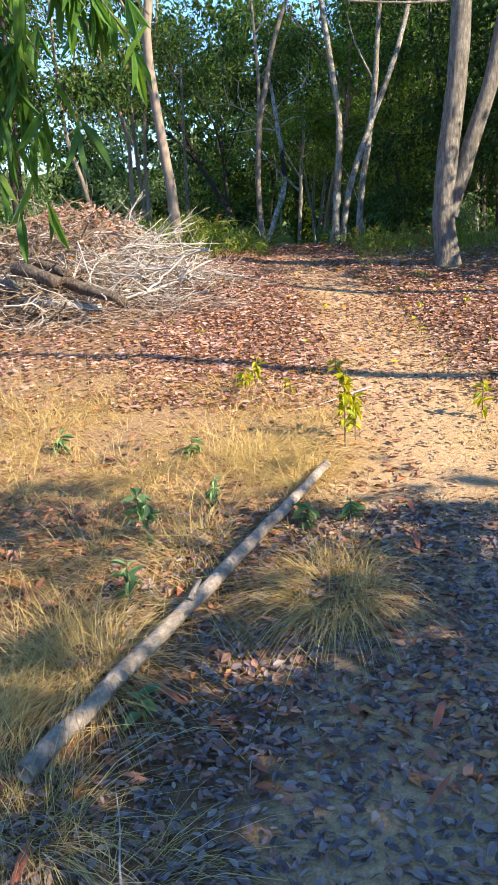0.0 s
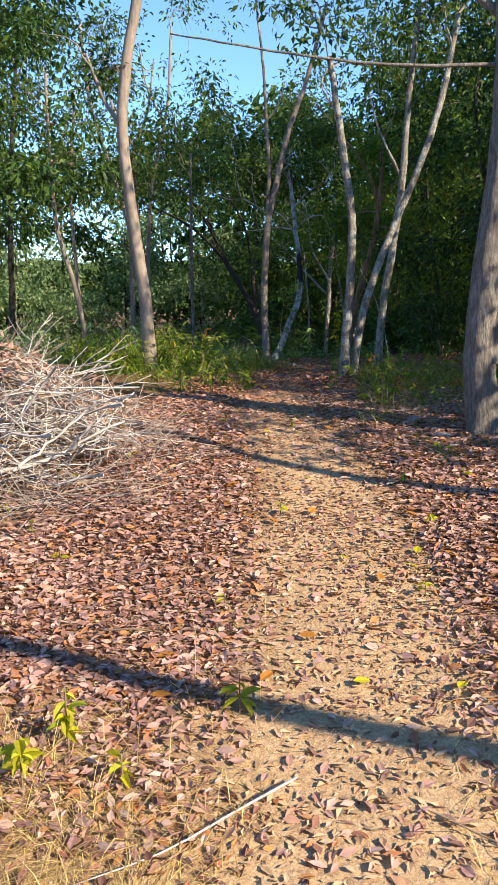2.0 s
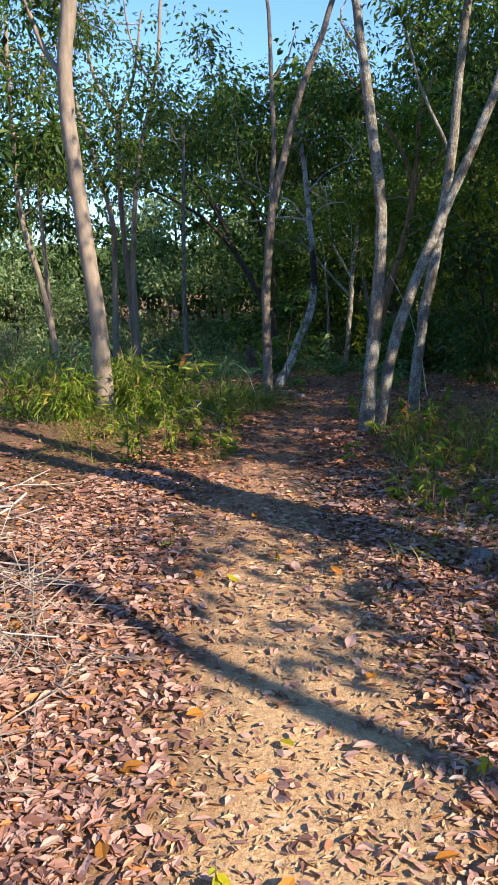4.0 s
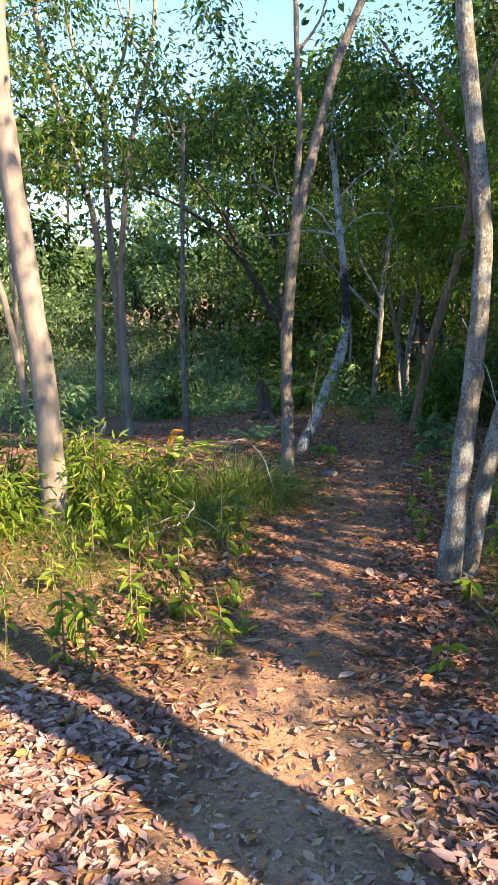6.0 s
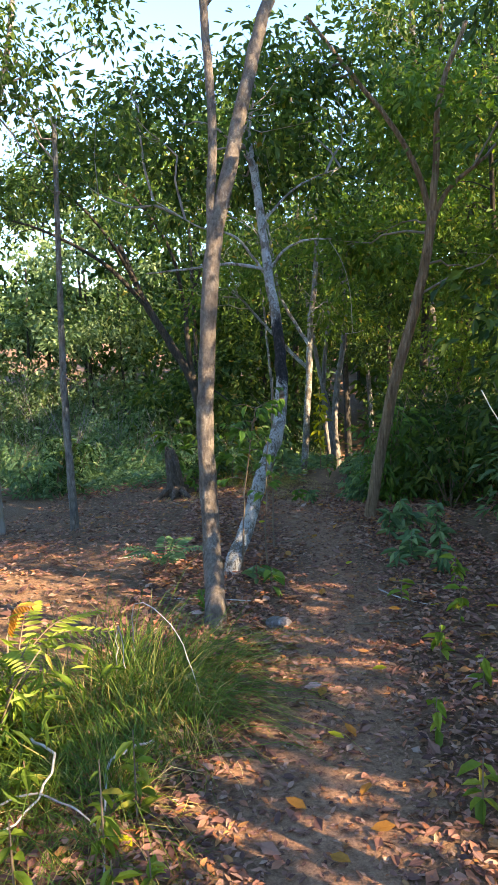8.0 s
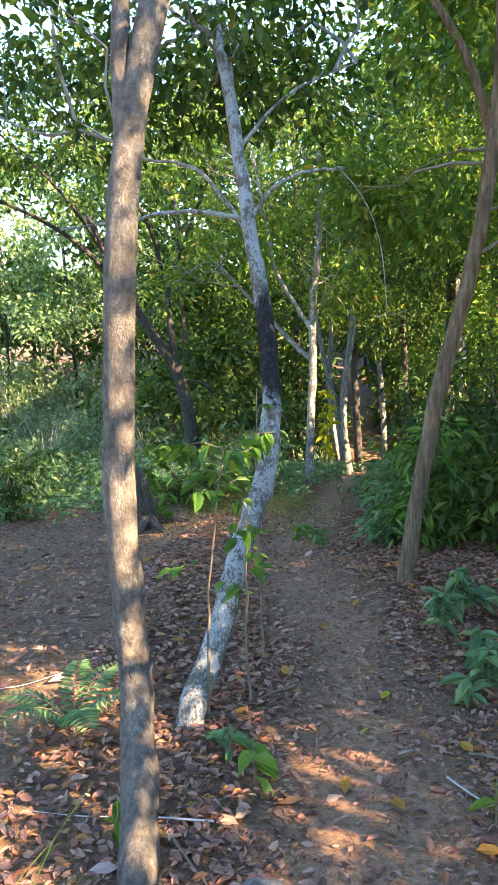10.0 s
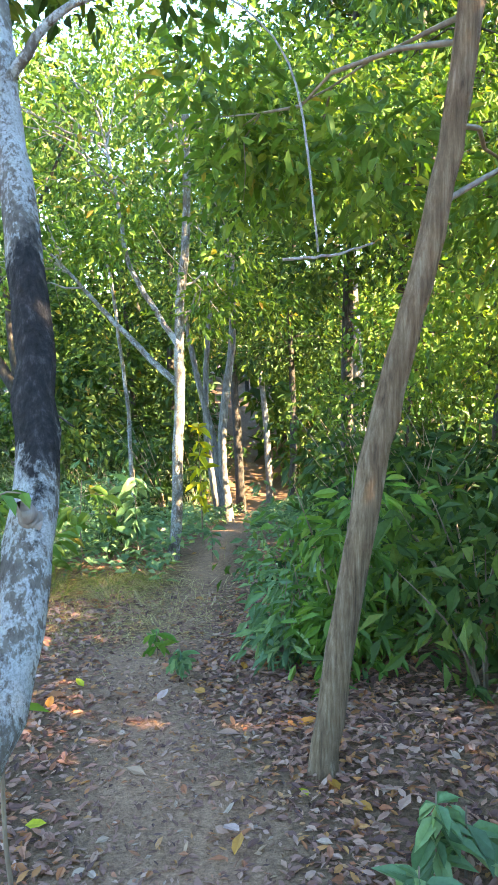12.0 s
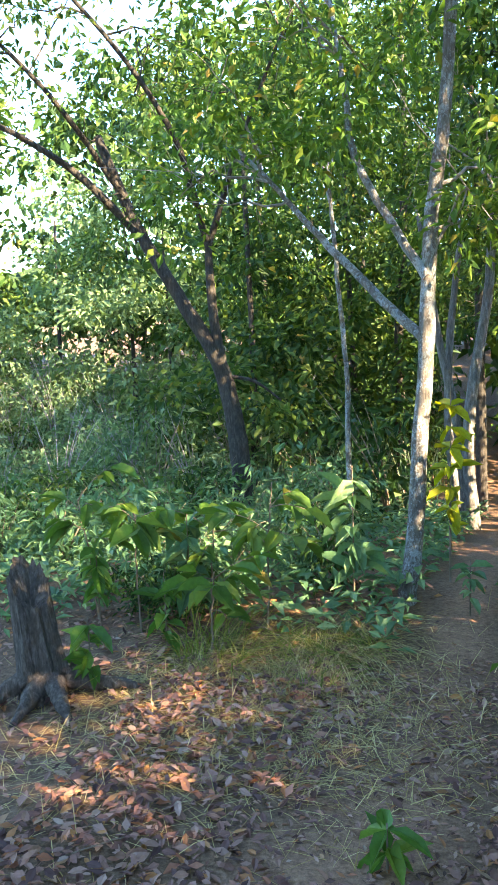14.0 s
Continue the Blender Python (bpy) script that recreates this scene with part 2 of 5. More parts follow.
def smooth(table, y):
    """A monotone smooth curve through the table's rows."""
    ys, vs = np.array(table).T
    d = np.diff(vs) / np.diff(ys)
    s = np.r_[d[0], np.where(d[1:] * d[:-1] > 0, 2 * d[1:] * d[:-1] / (d[1:] + d[:-1] + 1e-12), 0), d[-1]]
    i = np.clip(np.searchsorted(ys, y) - 1, 0, len(ys) - 2)
    h = ys[i + 1] - ys[i]
    u = (y - ys[i]) / h
    return ((1 + 2 * u) * (1 - u) ** 2 * vs[i] + u * (1 - u) ** 2 * h * s[i] + u * u * (3 - 2 * u) * vs[i + 1] + u * u * (u - 1) * h * s[i + 1])


def lumps(x, y):
    return (np.sin(1.7 * x + 0.6 * y + 1) * np.sin(1.3 * y - 0.5 * x) * 0.03 + np.sin(5.1 * x + 2.2 * y) * np.sin(4.3 * y - 2.9 * x + 2) * 0.012
            + np.sin(13 * x + 3 * y) * np.sin(11 * y + 5 * x) * 0.005)


def ground_z(x, y):
    x, y = np.asarray(x, float), np.asarray(y, float)
    off = np.abs(x - smooth(TRAIL, y))
    bank = np.clip((off - 0.3) / 0.8, 0, 1)
    side = np.clip((np.abs(x) - 4) / 10, 0, 1) * 0.6
    left = -0.25 * np.clip((-x - 1.0) / 2.0, 0, 1) * np.clip((y - 15) / 3, 0, 1) * np.clip((30 - y) / 5, 0, 1)
    return smooth(PROFILE, y) + lumps(x, y) * (0.35 + 0.65 * bank) + 0.035 * bank + side * np.sin(x * 0.3 + y * 0.2) * 0.5 + left


def gz(x, y):
    return float(ground_z(x, y))


def axis(fine_from, fine_to, step, far, count):
    near = np.arange(fine_from, fine_to + step / 2, step)
    out = np.geomspace(0.2, far, count)
    return np.r_[fine_from - out[::-1], near, fine_to + out]


def mesh_of(name, verts, faces, mat, shade=False):
    """A mesh from arrays of vertices and of quads or triangles."""
    verts, faces = np.asarray(verts, np.float32), np.asarray(faces, np.int32)
    me = bpy.data.meshes.new(name)
    me.vertices.add(len(verts))
    me.vertices.foreach_set("co", verts.ravel())
    k = faces.shape[1]
    me.loops.add(faces.size)
    me.loops.foreach_set("vertex_index", faces.ravel())
    me.polygons.add(len(faces))
    me.polygons.foreach_set("loop_start", np.arange(len(faces), dtype=np.int32) * k)
    me.polygons.foreach_set("use_smooth", np.full(len(faces), shade))
    me.materials.append(mat)
    me.update(calc_edges=True)
    me.validate()
    return me


def build_ground():
    xs, ys = axis(-2.6, 2.0, 0.125, 400, 26), axis(-0.5, 21.5, 0.125, 400, 30)
    gx, gy = np.meshgrid(xs, ys)
    z = ground_z(gx, gy)
    n = len(xs)
    idx = np.arange(len(xs) * len(ys)).reshape(len(ys), n)
    faces = np.stack([idx[:-1, :-1], idx[:-1, 1:], idx[1:, 1:], idx[1:, :-1]], -1).reshape(-1, 4)
    me = mesh_of("ground", np.stack([gx, gy, z], -1).reshape(-1, 3), faces, EARTH, True)
    wide = 0.26 + 0.24 * np.clip((10.5 - gy) / 5, 0, 1) + 0.1 * np.sin(gy * 2.3) * np.sin(gy * 0.9)
    wide *= 1 - 0.4 * np.clip((gy - 18.5) / 2, 0, 1)
    off = np.abs(gx - smooth(TRAIL, gy)) / wide
    mask = np.clip(1.35 - off + 0.25 * np.sin(gx * 9 + gy * 5) * np.sin(gy * 7 - gx * 4), 0, 1)
    open_ground = 0.4 * np.clip(1 - np.abs(gy - 4.5) / 2.5, 0, 1) + 0.25 * np.clip(1 - np.abs(gy - 7) / 4, 0, 1)
    mask = np.clip(mask * (0.8 + 0.2 * np.clip((10.5 - gy) / 2.5, 0, 1)) + open_ground, 0, 1)
    mask *= np.clip(1 - (gy - 22) / 6, 0.3, 1)
    clay = me.attributes.new("clay", "FLOAT", "POINT")
    clay.data.foreach_set("value", np.clip((gy - 8.0) / 3.5, 0, 1).astype(np.float32).ravel())
    a = me.attributes.new("trail", "FLOAT", "POINT")
    a.data.foreach_set("value", mask.astype(np.float32).ravel())
    return tagged(new("ground", me), "sandy forest ground with a worn footpath", "ground", kind="structure")


build_ground()


def build_backdrop():
    """A wooded ridge all round, beyond the trees."""
    m, nt, bs = material("distant_wood", 0.9)
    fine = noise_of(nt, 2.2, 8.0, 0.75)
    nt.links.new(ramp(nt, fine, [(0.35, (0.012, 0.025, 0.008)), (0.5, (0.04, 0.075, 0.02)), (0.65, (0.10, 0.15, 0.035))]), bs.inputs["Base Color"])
    relief(nt, bs, fine, 1.0, 0.6)
    cols, rows = 240, 10
    verts = []
    for r in range(rows + 1):
        for c in range(cols):
            a, u = c * 2 * math.pi / cols, r / rows
            lump = noise.noise(Vector((math.cos(a) * 9, math.sin(a) * 9, u * 3)))
            top = 8.5 + 2.2 * noise.noise(Vector((math.cos(a) * 4, math.sin(a) * 4, 5))) + 1.2 * noise.noise(Vector((math.cos(a) * 17, math.sin(a) * 17, 2)))
            rad = 78 + 7 * u * u + 2.5 * lump
            verts.append((math.cos(a) * rad, 25 + math.sin(a) * rad, -4 + u * (top + 4)))
    faces = [(r * cols + c, r * cols + (c + 1) % cols, (r + 1) * cols + (c + 1) % cols, (r + 1) * cols + c) for r in range(rows) for c in range(cols)]
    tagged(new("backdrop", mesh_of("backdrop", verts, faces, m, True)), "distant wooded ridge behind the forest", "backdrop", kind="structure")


build_backdrop()

# ---- builders ----
rng = np.random.default_rng(7)


def unit(v):
    return v / (np.linalg.norm(v, axis=-1, keepdims=True) + 1e-9)


def curve_through(points, steps):
    """A smooth line through the points, with steps pieces."""
    p = np.array(points, float)
    if len(p) == 2:
        return p[0] + (p[1] - p[0]) * np.linspace(0, 1, steps + 1)[:, None]
    d = np.r_[0, np.cumsum(np.linalg.norm(np.diff(p, axis=0), axis=1))]
    q = np.linspace(0, d[-1], steps + 1)
    i = np.clip(np.searchsorted(d, q) - 1, 0, len(p) - 2)
    u = ((q - d[i]) / (d[i + 1] - d[i]))[:, None]
    tan = np.gradient(p, d, axis=0)
    h = (d[i + 1] - d[i])[:, None]
    return ((1 + 2 * u) * (1 - u) ** 2 * p[i] + u * (1 - u) ** 2 * h * tan[i] + u * u * (3 - 2 * u) * p[i + 1] + u * u * (u - 1) * h * tan[i + 1])


class Tubes:
    """Gathers tapered tubes into one mesh."""

    def __init__(self):
        self.v, self.f, self.n = [], [], 0

    def add(self, points, r0, r1, sides=8, steps=None, rough=0.06, flare=0.0, bend=0.0):
        steps = steps or max(3, 3 * (len(points) - 1))
        line = curve_through(points, steps)
        if bend:
            line[1:-1] += rng.normal(0, bend, (steps - 1, 3))
        t = unit(np.gradient(line, axis=0))
        ref = np.array([0.31, 0.95, 0.05]) if abs(t[:, 2]).mean() > 0.5 else np.array([0.05, 0.1, 1.0])
        a = unit(np.cross(t, ref))
        b = np.cross(t, a)
        u = np.linspace(0, 1, steps + 1)
        r = r0 + (r1 - r0) * u + flare * np.exp(-u * 22)
        ang = np.arange(sides) * 2 * math.pi / sides
        rr = r[:, None] * (1 + rng.normal(0, 0.7 * rough, (steps + 1, sides)) + 0.6 * rough * np.sin(2 * ang[None] + 9 * u[:, None] + rng.uniform(0, 6)))
        if flare:
            rr *= 1 + np.exp(-u * 20)[:, None] * 0.25 * np.sin(3 * ang + rng.uniform(0, 6))
        ring = line[:, None] + rr[..., None] * (np.cos(ang)[None, :, None] * a[:, None] + np.sin(ang)[None, :, None] * b[:, None])
        base = self.n
        self.v.append(ring.reshape(-1, 3))
        k = np.arange(steps)[:, None] * sides + np.arange(sides)
        k2 = np.arange(steps)[:, None] * sides + (np.arange(sides) + 1) % sides
        self.f.append(np.stack([k, k2, k2 + sides, k + sides], -1).reshape(-1, 4) + base)
        self.n += ring.size // 3
        # closed ends
        for row, centre in ((0, line[0]), (steps, line[-1])):
            self.v.append(centre[None])
            s = base + row * sides + np.arange(0, sides)
            s2 = base + row * sides + (np.arange(0, sides) + 1) % sides
            self.f.append(np.stack([s, s2, np.full(sides, self.n), np.full(sides, self.n)], -1))
            self.n += 1
        return line

    def mesh(self, name, mat, shade=True):
        bm_v, bm_f = np.concatenate(self.v), np.concatenate(self.f)
        tri = bm_f[:, 2] == bm_f[:, 3]
        me = bpy.data.meshes.new(name)
        me.from_pydata(bm_v.tolist(), [], [f[:3] if s else f for f, s in zip(bm_f.tolist(), tri)])
        me.materials.append(mat)
        me.polygons.foreach_set("use_smooth", np.full(len(me.polygons), shade))
        return me


def leaf_mesh(name, at, along, up, length, width, mat, full=True, droop=0.15):
    """Leaves as one mesh: base points, directions, upper sides, lengths and widths."""
    at, along = np.asarray(at, float), unit(np.asarray(along, float))
    n = len(at)
    side = unit(np.cross(along, up))
    up = np.cross(side, along)
    length, width = np.broadcast_to(length, n)[:, None], np.broadcast_to(width, n)[:, None]
    tip = at + along * length - up * length * droop
    if not full:
        mid = at + along * length * 0.45
        lift = up * width * 0.18
        v = np.stack([at, mid + side * width / 2 + lift, tip, mid - side * width / 2 + lift], 1)
        return mesh_of(name, v.reshape(-1, 3), np.arange(4 * n).reshape(n, 4), mat)
    m1, m2 = at + along * length * 0.33, at + along * length * 0.7 - up * length * droop * 0.35
    lift = up * width * 0.2
    v = np.stack([at, m1 + side * width / 2 + lift, m2 + side * width * 0.4 + lift, tip, m2 - side * width * 0.4 + lift, m1 - side * width / 2 + lift], 1)
    f = np.arange(n)[:, None, None] * 6 + np.array([[0, 1, 2, 3], [0, 3, 4, 5]])
    return mesh_of(name, v.reshape(-1, 3), f.reshape(-1, 4), mat)


def blade_mesh(name, root, lean, length, width, mat, sag=0.6, pieces=3):
    """Arching grass blades as one mesh: three pieces each, running to a point."""
    root, lean = np.asarray(root, float), unit(np.asarray(lean, float))
    n = len(root)
    flat = unit(np.cross(lean, np.array([0.0, 0, 1]) + rng.normal(0, 0.2, (n, 3))))
    length, width = np.broadcast_to(length, n)[:, None], np.broadcast_to(width, n)[:, None]
    sag = np.broadcast_to(sag, n)[:, None]
    rows = []
    for u, w in ((0, 1), (0.35, 0.9), (0.7, 0.65), (1, 0.15)) if pieces == 3 else ((0, 1), (0.5, 0.8), (1, 0.15)):
        c = root + lean * length * u - np.array([0, 0, 1.0]) * sag * length * u * u
        rows += [c + flat * width * w / 2, c - flat * width * w / 2]
    v = np.stack(rows, 1)
    v[..., 2] = np.maximum(v[..., 2], ground_z(v[..., 0], v[..., 1]) + 0.004) if GROUNDED[0] else v[..., 2]
    f = np.arange(n)[:, None, None] * (2 * pieces + 2) + np.array([[0, 2, 3, 1], [2, 4, 5, 3], [4, 6, 7, 5]][:pieces])
    return mesh_of(name, v.reshape(-1, 3), f.reshape(-1, 4), mat)


GROUNDED = [False]


def ball(n, shell=0.35):
    """Points in a unit ball, more of them towards its rim."""
    d = unit(rng.normal(size=(n, 3)))
    return d * rng.uniform(shell, 1, (n, 1)) ** 0.6


def clump_leaves(centres, radius, per, size, ratio=0.45, down=0.35):
    """Base points, directions, upper sides, lengths and widths of leaf clumps round the centres."""
    centres = np.asarray(centres, float)
    k = np.repeat(np.arange(len(centres)), per)
    offs = ball(len(k), 0.1) * radius * np.array([1, 1, 0.6])
    at = centres[k] + offs
    along = unit(offs + rng.normal(0, 0.35 * radius, offs.shape) - np.array([0, 0, down * radius]))
    up = unit(np.array([0, 0, 1.0]) + rng.normal(0, 0.55, at.shape))
    length = size * rng.uniform(0.6, 1.3, len(at))
    return at, along, up, length, length * ratio * rng.uniform(0.8, 1.2, len(at))


def child(name, me, parent, label="", kind=""):
    ob = new(name, me)
    ob.parent = parent
    return tagged(ob, label, kind=kind)


def tree(label, stems, bark, crowns=(), leaf=None, size=0.09, per=26, full=False, category="tree", group="", spread=0.32, limbs=True, twig_r=0.008, ratio=0.45, twiggy=9):
    """stems: (points, base radius, top radius, flare). crowns: (x, y, z, radius across, radius up, clumps)."""
    base = stems[0][0][0]
    root = tagged(new("tree"), label, category, group)
    root.location = base
    origin = np.array(base)
    ends = []
    for i, (points, r0, r1, flare, *own) in enumerate(stems):
        tb = Tubes()
        pts = np.array(points) - origin
        if i == 0:
            pts = np.vstack([pts[0] - (0, 0, 0.12), pts])
        line = tb.add(pts, r0, r1, 11 if limbs else 6, 4 * len(pts), 0.055, flare, min(0.0025, 0.3 * r0))
        ends.append((line, r1))
        if own:
            child(own[1], tb.mesh("stem", own[0]), root, own[2])
        else:
            child("trunk" if i == 0 or flare else "limb", tb.mesh("stem", bark), root)
    if crowns:
        centres, tb = [], Tubes()
        allpts = np.concatenate([l[len(l) // 2:] for l, _ in ends])
        for x, y, z, rx, rz, n in crowns:
            c = np.array((x, y, z)) - origin
            hubs = c + ball(max(3, n // 6)) * (rx, rx, rz)
            mine = hubs[rng.integers(0, len(hubs), n)] + rng.normal(0, 0.2 * min(rx, 1.6), (n, 3)) * (1, 1, 0.7)
            centres.append(mine)
            if limbs:
                for _ in range(max(2, n // twiggy)):
                    goal = mine[rng.integers(n)]
                    low = allpts[allpts[:, 2] < goal[2] + 0.2]
                    low = low if len(low) else allpts
                    start = low[np.argmin(np.linalg.norm(low - goal, axis=1) + rng.uniform(0, 0.8, len(low)))]
                    mid = (start + goal) / 2 + rng.normal(0, 0.12, 3) + (0, 0, 0.1)
                    line = tb.add([start, mid, goal], twig_r * 1.5, twig_r * 0.35, 4, 6, 0.05, 0, 0.02)
                    for _ in range(2):
                        side = goal + rng.normal(0, 0.35, 3)
                        tb.add([line[4], (line[4] + side) / 2 + rng.normal(0, 0.05, 3), side], twig_r * 0.6, twig_r * 0.2, 3, 3, 0.05, 0, 0.01)
        if tb.n:
            child("branches", tb.mesh("branches", BARK_DARK if bark is BARK_DARK else BARK_POLE if bark in (BARK_LICHEN, BARK_BURNT) else BARK_SMOOTH), root, kind="stuff")
        child("foliage", leaf_mesh("foliage", *clump_leaves(np.concatenate(centres), spread, per, size, ratio), leaf, full), root, kind="stuff")
    return root


def shrub(label, x, y, height, radius, leaf, stems=6, clumps=26, per=14, size=0.1, ratio=0.4, category="shrub", group="", full=True, bark=None, z=None, name="shrub"):
    z = gz(x, y) if z is None else z
    root = tagged(new(name), label, category, group)
    root.location = (x, y, z)
    tb, centres = Tubes(), []
    for i in range(stems):
        a = rng.uniform(0, 6.28)
        top = np.array([math.cos(a) * radius * rng.uniform(0.2, 1), math.sin(a) * radius * rng.uniform(0.2, 1), height * rng.uniform(0.6, 1)])
        line = tb.add([(0, 0, -0.04), top * (0.4, 0.4, 0.55), top], 0.006 + 0.006 * height, 0.002, 3, 5, 0.05)
        share = max(2, clumps // stems)
        for u in rng.uniform(0.25, 1, share):
            centres.append(line[int(u * 5)] + rng.normal(0, 0.25 * radius, 3) * (1, 1, 0.4))
    child("stems", tb.mesh("stems", bark or TWIG), root)
    centres = np.array(centres)
    centres[:, 2] = np.maximum(centres[:, 2], 0.06)
    child("foliage", leaf_mesh("foliage", *clump_leaves(centres, size * 1.6, per, size, ratio), leaf, full), root, kind="stuff")
    return root


def tuft(label, x, y, radius, height, count, mat, sag=0.7, name="grass_tuft", group="grass tufts", lean=(0, 0)):
    root = tagged(new(name), label, "grass", group)
    root.location = (x, y, gz(x, y))
    a = rng.uniform(0, 6.28, count)
    rr = radius * np.sqrt(rng.uniform(0, 1, count)) * 0.55
    p = np.stack([np.cos(a) * rr, np.sin(a) * rr, np.full(count, -0.01)], -1)
    p[:, 2] += ground_z(p[:, 0] + x, p[:, 1] + y) - gz(x, y)
    drift = rng.normal(0, 0.45 * radius, 2)
    lean = (lean[0] + drift[0], lean[1] + drift[1])
    splay = radius * rng.uniform(0.05, 1.15, count)
    out = np.stack([np.cos(a) * splay + lean[0], np.sin(a) * splay + lean[1], np.full(count, height)], -1) * rng.uniform(0.5, 1.3, (count, 1)) + rng.normal(0, 0.4 * radius, (count, 3)) * (1, 1, 0.5)
    me = blade_mesh("blades", p, out, np.linalg.norm(out, axis=1) * 1.25, rng.uniform(0.0012, 0.0025, count) * (1 if mat is STRAW else 2.2), mat, sag * rng.uniform(0.5, 1.1, count))
    child("blades", me, root, kind="stuff")
    return root

# ---- trees along the path ----
tree("grey double-stemmed tree with rough bark beside the clearing",
     [([(1.46, 8.97, 0.9), (1.41, 8.97, 1.4), (1.42, 8.97, 1.75), (1.5, 8.97, 2.5), (1.56, 8.97, 3.3), (1.5, 8.97, 4.2), (1.3, 9.1, 5.2)], 0.125, 0.07, 0.04),
      ([(1.46, 8.97, 1.45), (1.56, 9.0, 1.76), (1.72, 9.0, 2.25), (1.9, 9.0, 2.85), (2.05, 9.05, 3.8), (2.3, 9.1, 5.0)], 0.095, 0.05, 0),
      ([(1.55, 8.97, 3.44), (1.1, 8.95, 3.45), (0.6, 8.9, 3.48), (0.0, 8.8, 3.56), (-0.7, 8.7, 3.68)], 0.014, 0.005, 0),
      ([(1.5, 8.97, 3.75), (1.1, 9.0, 4.05), (0.5, 9.1, 4.3), (0.0, 9.2, 4.7)], 0.03, 0.008, 0),
      ([(1.56, 8.97, 3.5), (1.9, 8.9, 3.75), (2.4, 8.8, 4.0)], 0.04, 0.02, 0)],
     BARK_GREY, [(2.6, 9.6, 5.6, 1.3, 0.9, 60), (0.6, 9.2, 5.6, 0.9, 0.5, 12)], LEAF_MID)
tree("tall smooth pale-barked leaning tree beside ferns",
     [([(-1.86, 12.44, 1.08), (-1.87, 12.44, 1.5), (-1.88, 12.43, 1.92), (-1.95, 12.43, 2.55), (-2.02, 12.42, 3.26), (-2.06, 12.41, 3.9), (-2.0, 12.41, 4.5), (-1.8, 12.4, 5.4), (-1.7, 12.4, 7.2)], 0.078, 0.05, 0.02),
      ([(-2.04, 12.41, 3.9), (-2.25, 12.5, 4.2), (-2.5, 12.6, 4.8)], 0.03, 0.012, 0)],
     BARK_SMOOTH, [(-1.7, 12.4, 7.6, 1.5, 0.8, 30), (-2.9, 12.8, 4.9, 0.8, 0.8, 34)], LEAF_DARK)
tree("lichen-spotted grey tree with two stems from one foot",
     [([(0.44, 11.89, 1.06), (0.48, 11.89, 1.73), (0.52, 11.89, 2.29), (0.53, 11.89, 2.78), (0.46, 11.89, 3.31), (0.4, 11.89, 3.75), (0.3, 11.9, 4.4)], 0.056, 0.03, 0.02),
      ([(0.53, 11.95, 1.08), (0.67, 12.08, 1.87), (0.96, 12.2, 2.64), (1.26, 12.35, 3.34), (1.47, 12.5, 3.94), (1.7, 12.7, 5.0)], 0.045, 0.03, 0)],
     BARK_LICHEN, [(0.5, 12.3, 4.9, 0.9, 0.5, 22), (1.9, 12.9, 5.4, 1.0, 0.7, 30)], LEAF_MID)
tree("slender grey tree with patchy bark",
     [([(0.84, 12.8, 1.06), (0.91, 12.84, 1.91), (1.02, 12.88, 2.57), (1.12, 12.92, 3.28), (1.18, 12.96, 4.07), (1.3, 13.0, 5.2)], 0.052, 0.03, 0.02),
      ([(1.12, 12.92, 3.3), (0.85, 13.0, 3.9), (0.7, 13.1, 4.5)], 0.018, 0.006, 0)],
     BARK_LICHEN, [(1.3, 13.2, 5.4, 1.0, 0.7, 34)], LEAF_MID)
tree("forked pinkish-brown tree with flaking bark",
     [([(-0.65, 14.36, 1.05), (-0.69, 14.7, 1.44), (-0.704, 14.76, 2.1), (-0.687, 14.78, 2.5), (-0.655, 14.8, 2.86), (-0.64, 14.86, 3.1), (-0.55, 14.92, 3.5), (-0.47, 15.0, 3.85), (-0.34, 15.15, 4.4), (-0.12, 15.4, 5.05), (0.2, 15.6, 6.2)], 0.057, 0.028, 0.012),
      ([(-0.65, 14.84, 3.0), (-0.64, 14.9, 3.4), (-0.63, 15.0, 3.85), (-0.66, 15.1, 4.4), (-0.7, 15.2, 5.2), (-0.8, 15.3, 6.2)], 0.03, 0.016, 0),
      ([(-0.67, 15.12, 4.5), (-0.5, 15.2, 4.75), (-0.4, 15.3, 5.1)], 0.016, 0.005, 0)],
     BARK_PINK, [(-0.7, 15.6, 6.5, 1.0, 0.4, 12), (0.4, 15.9, 6.5, 1.0, 0.5, 18)], LEAF_MID)
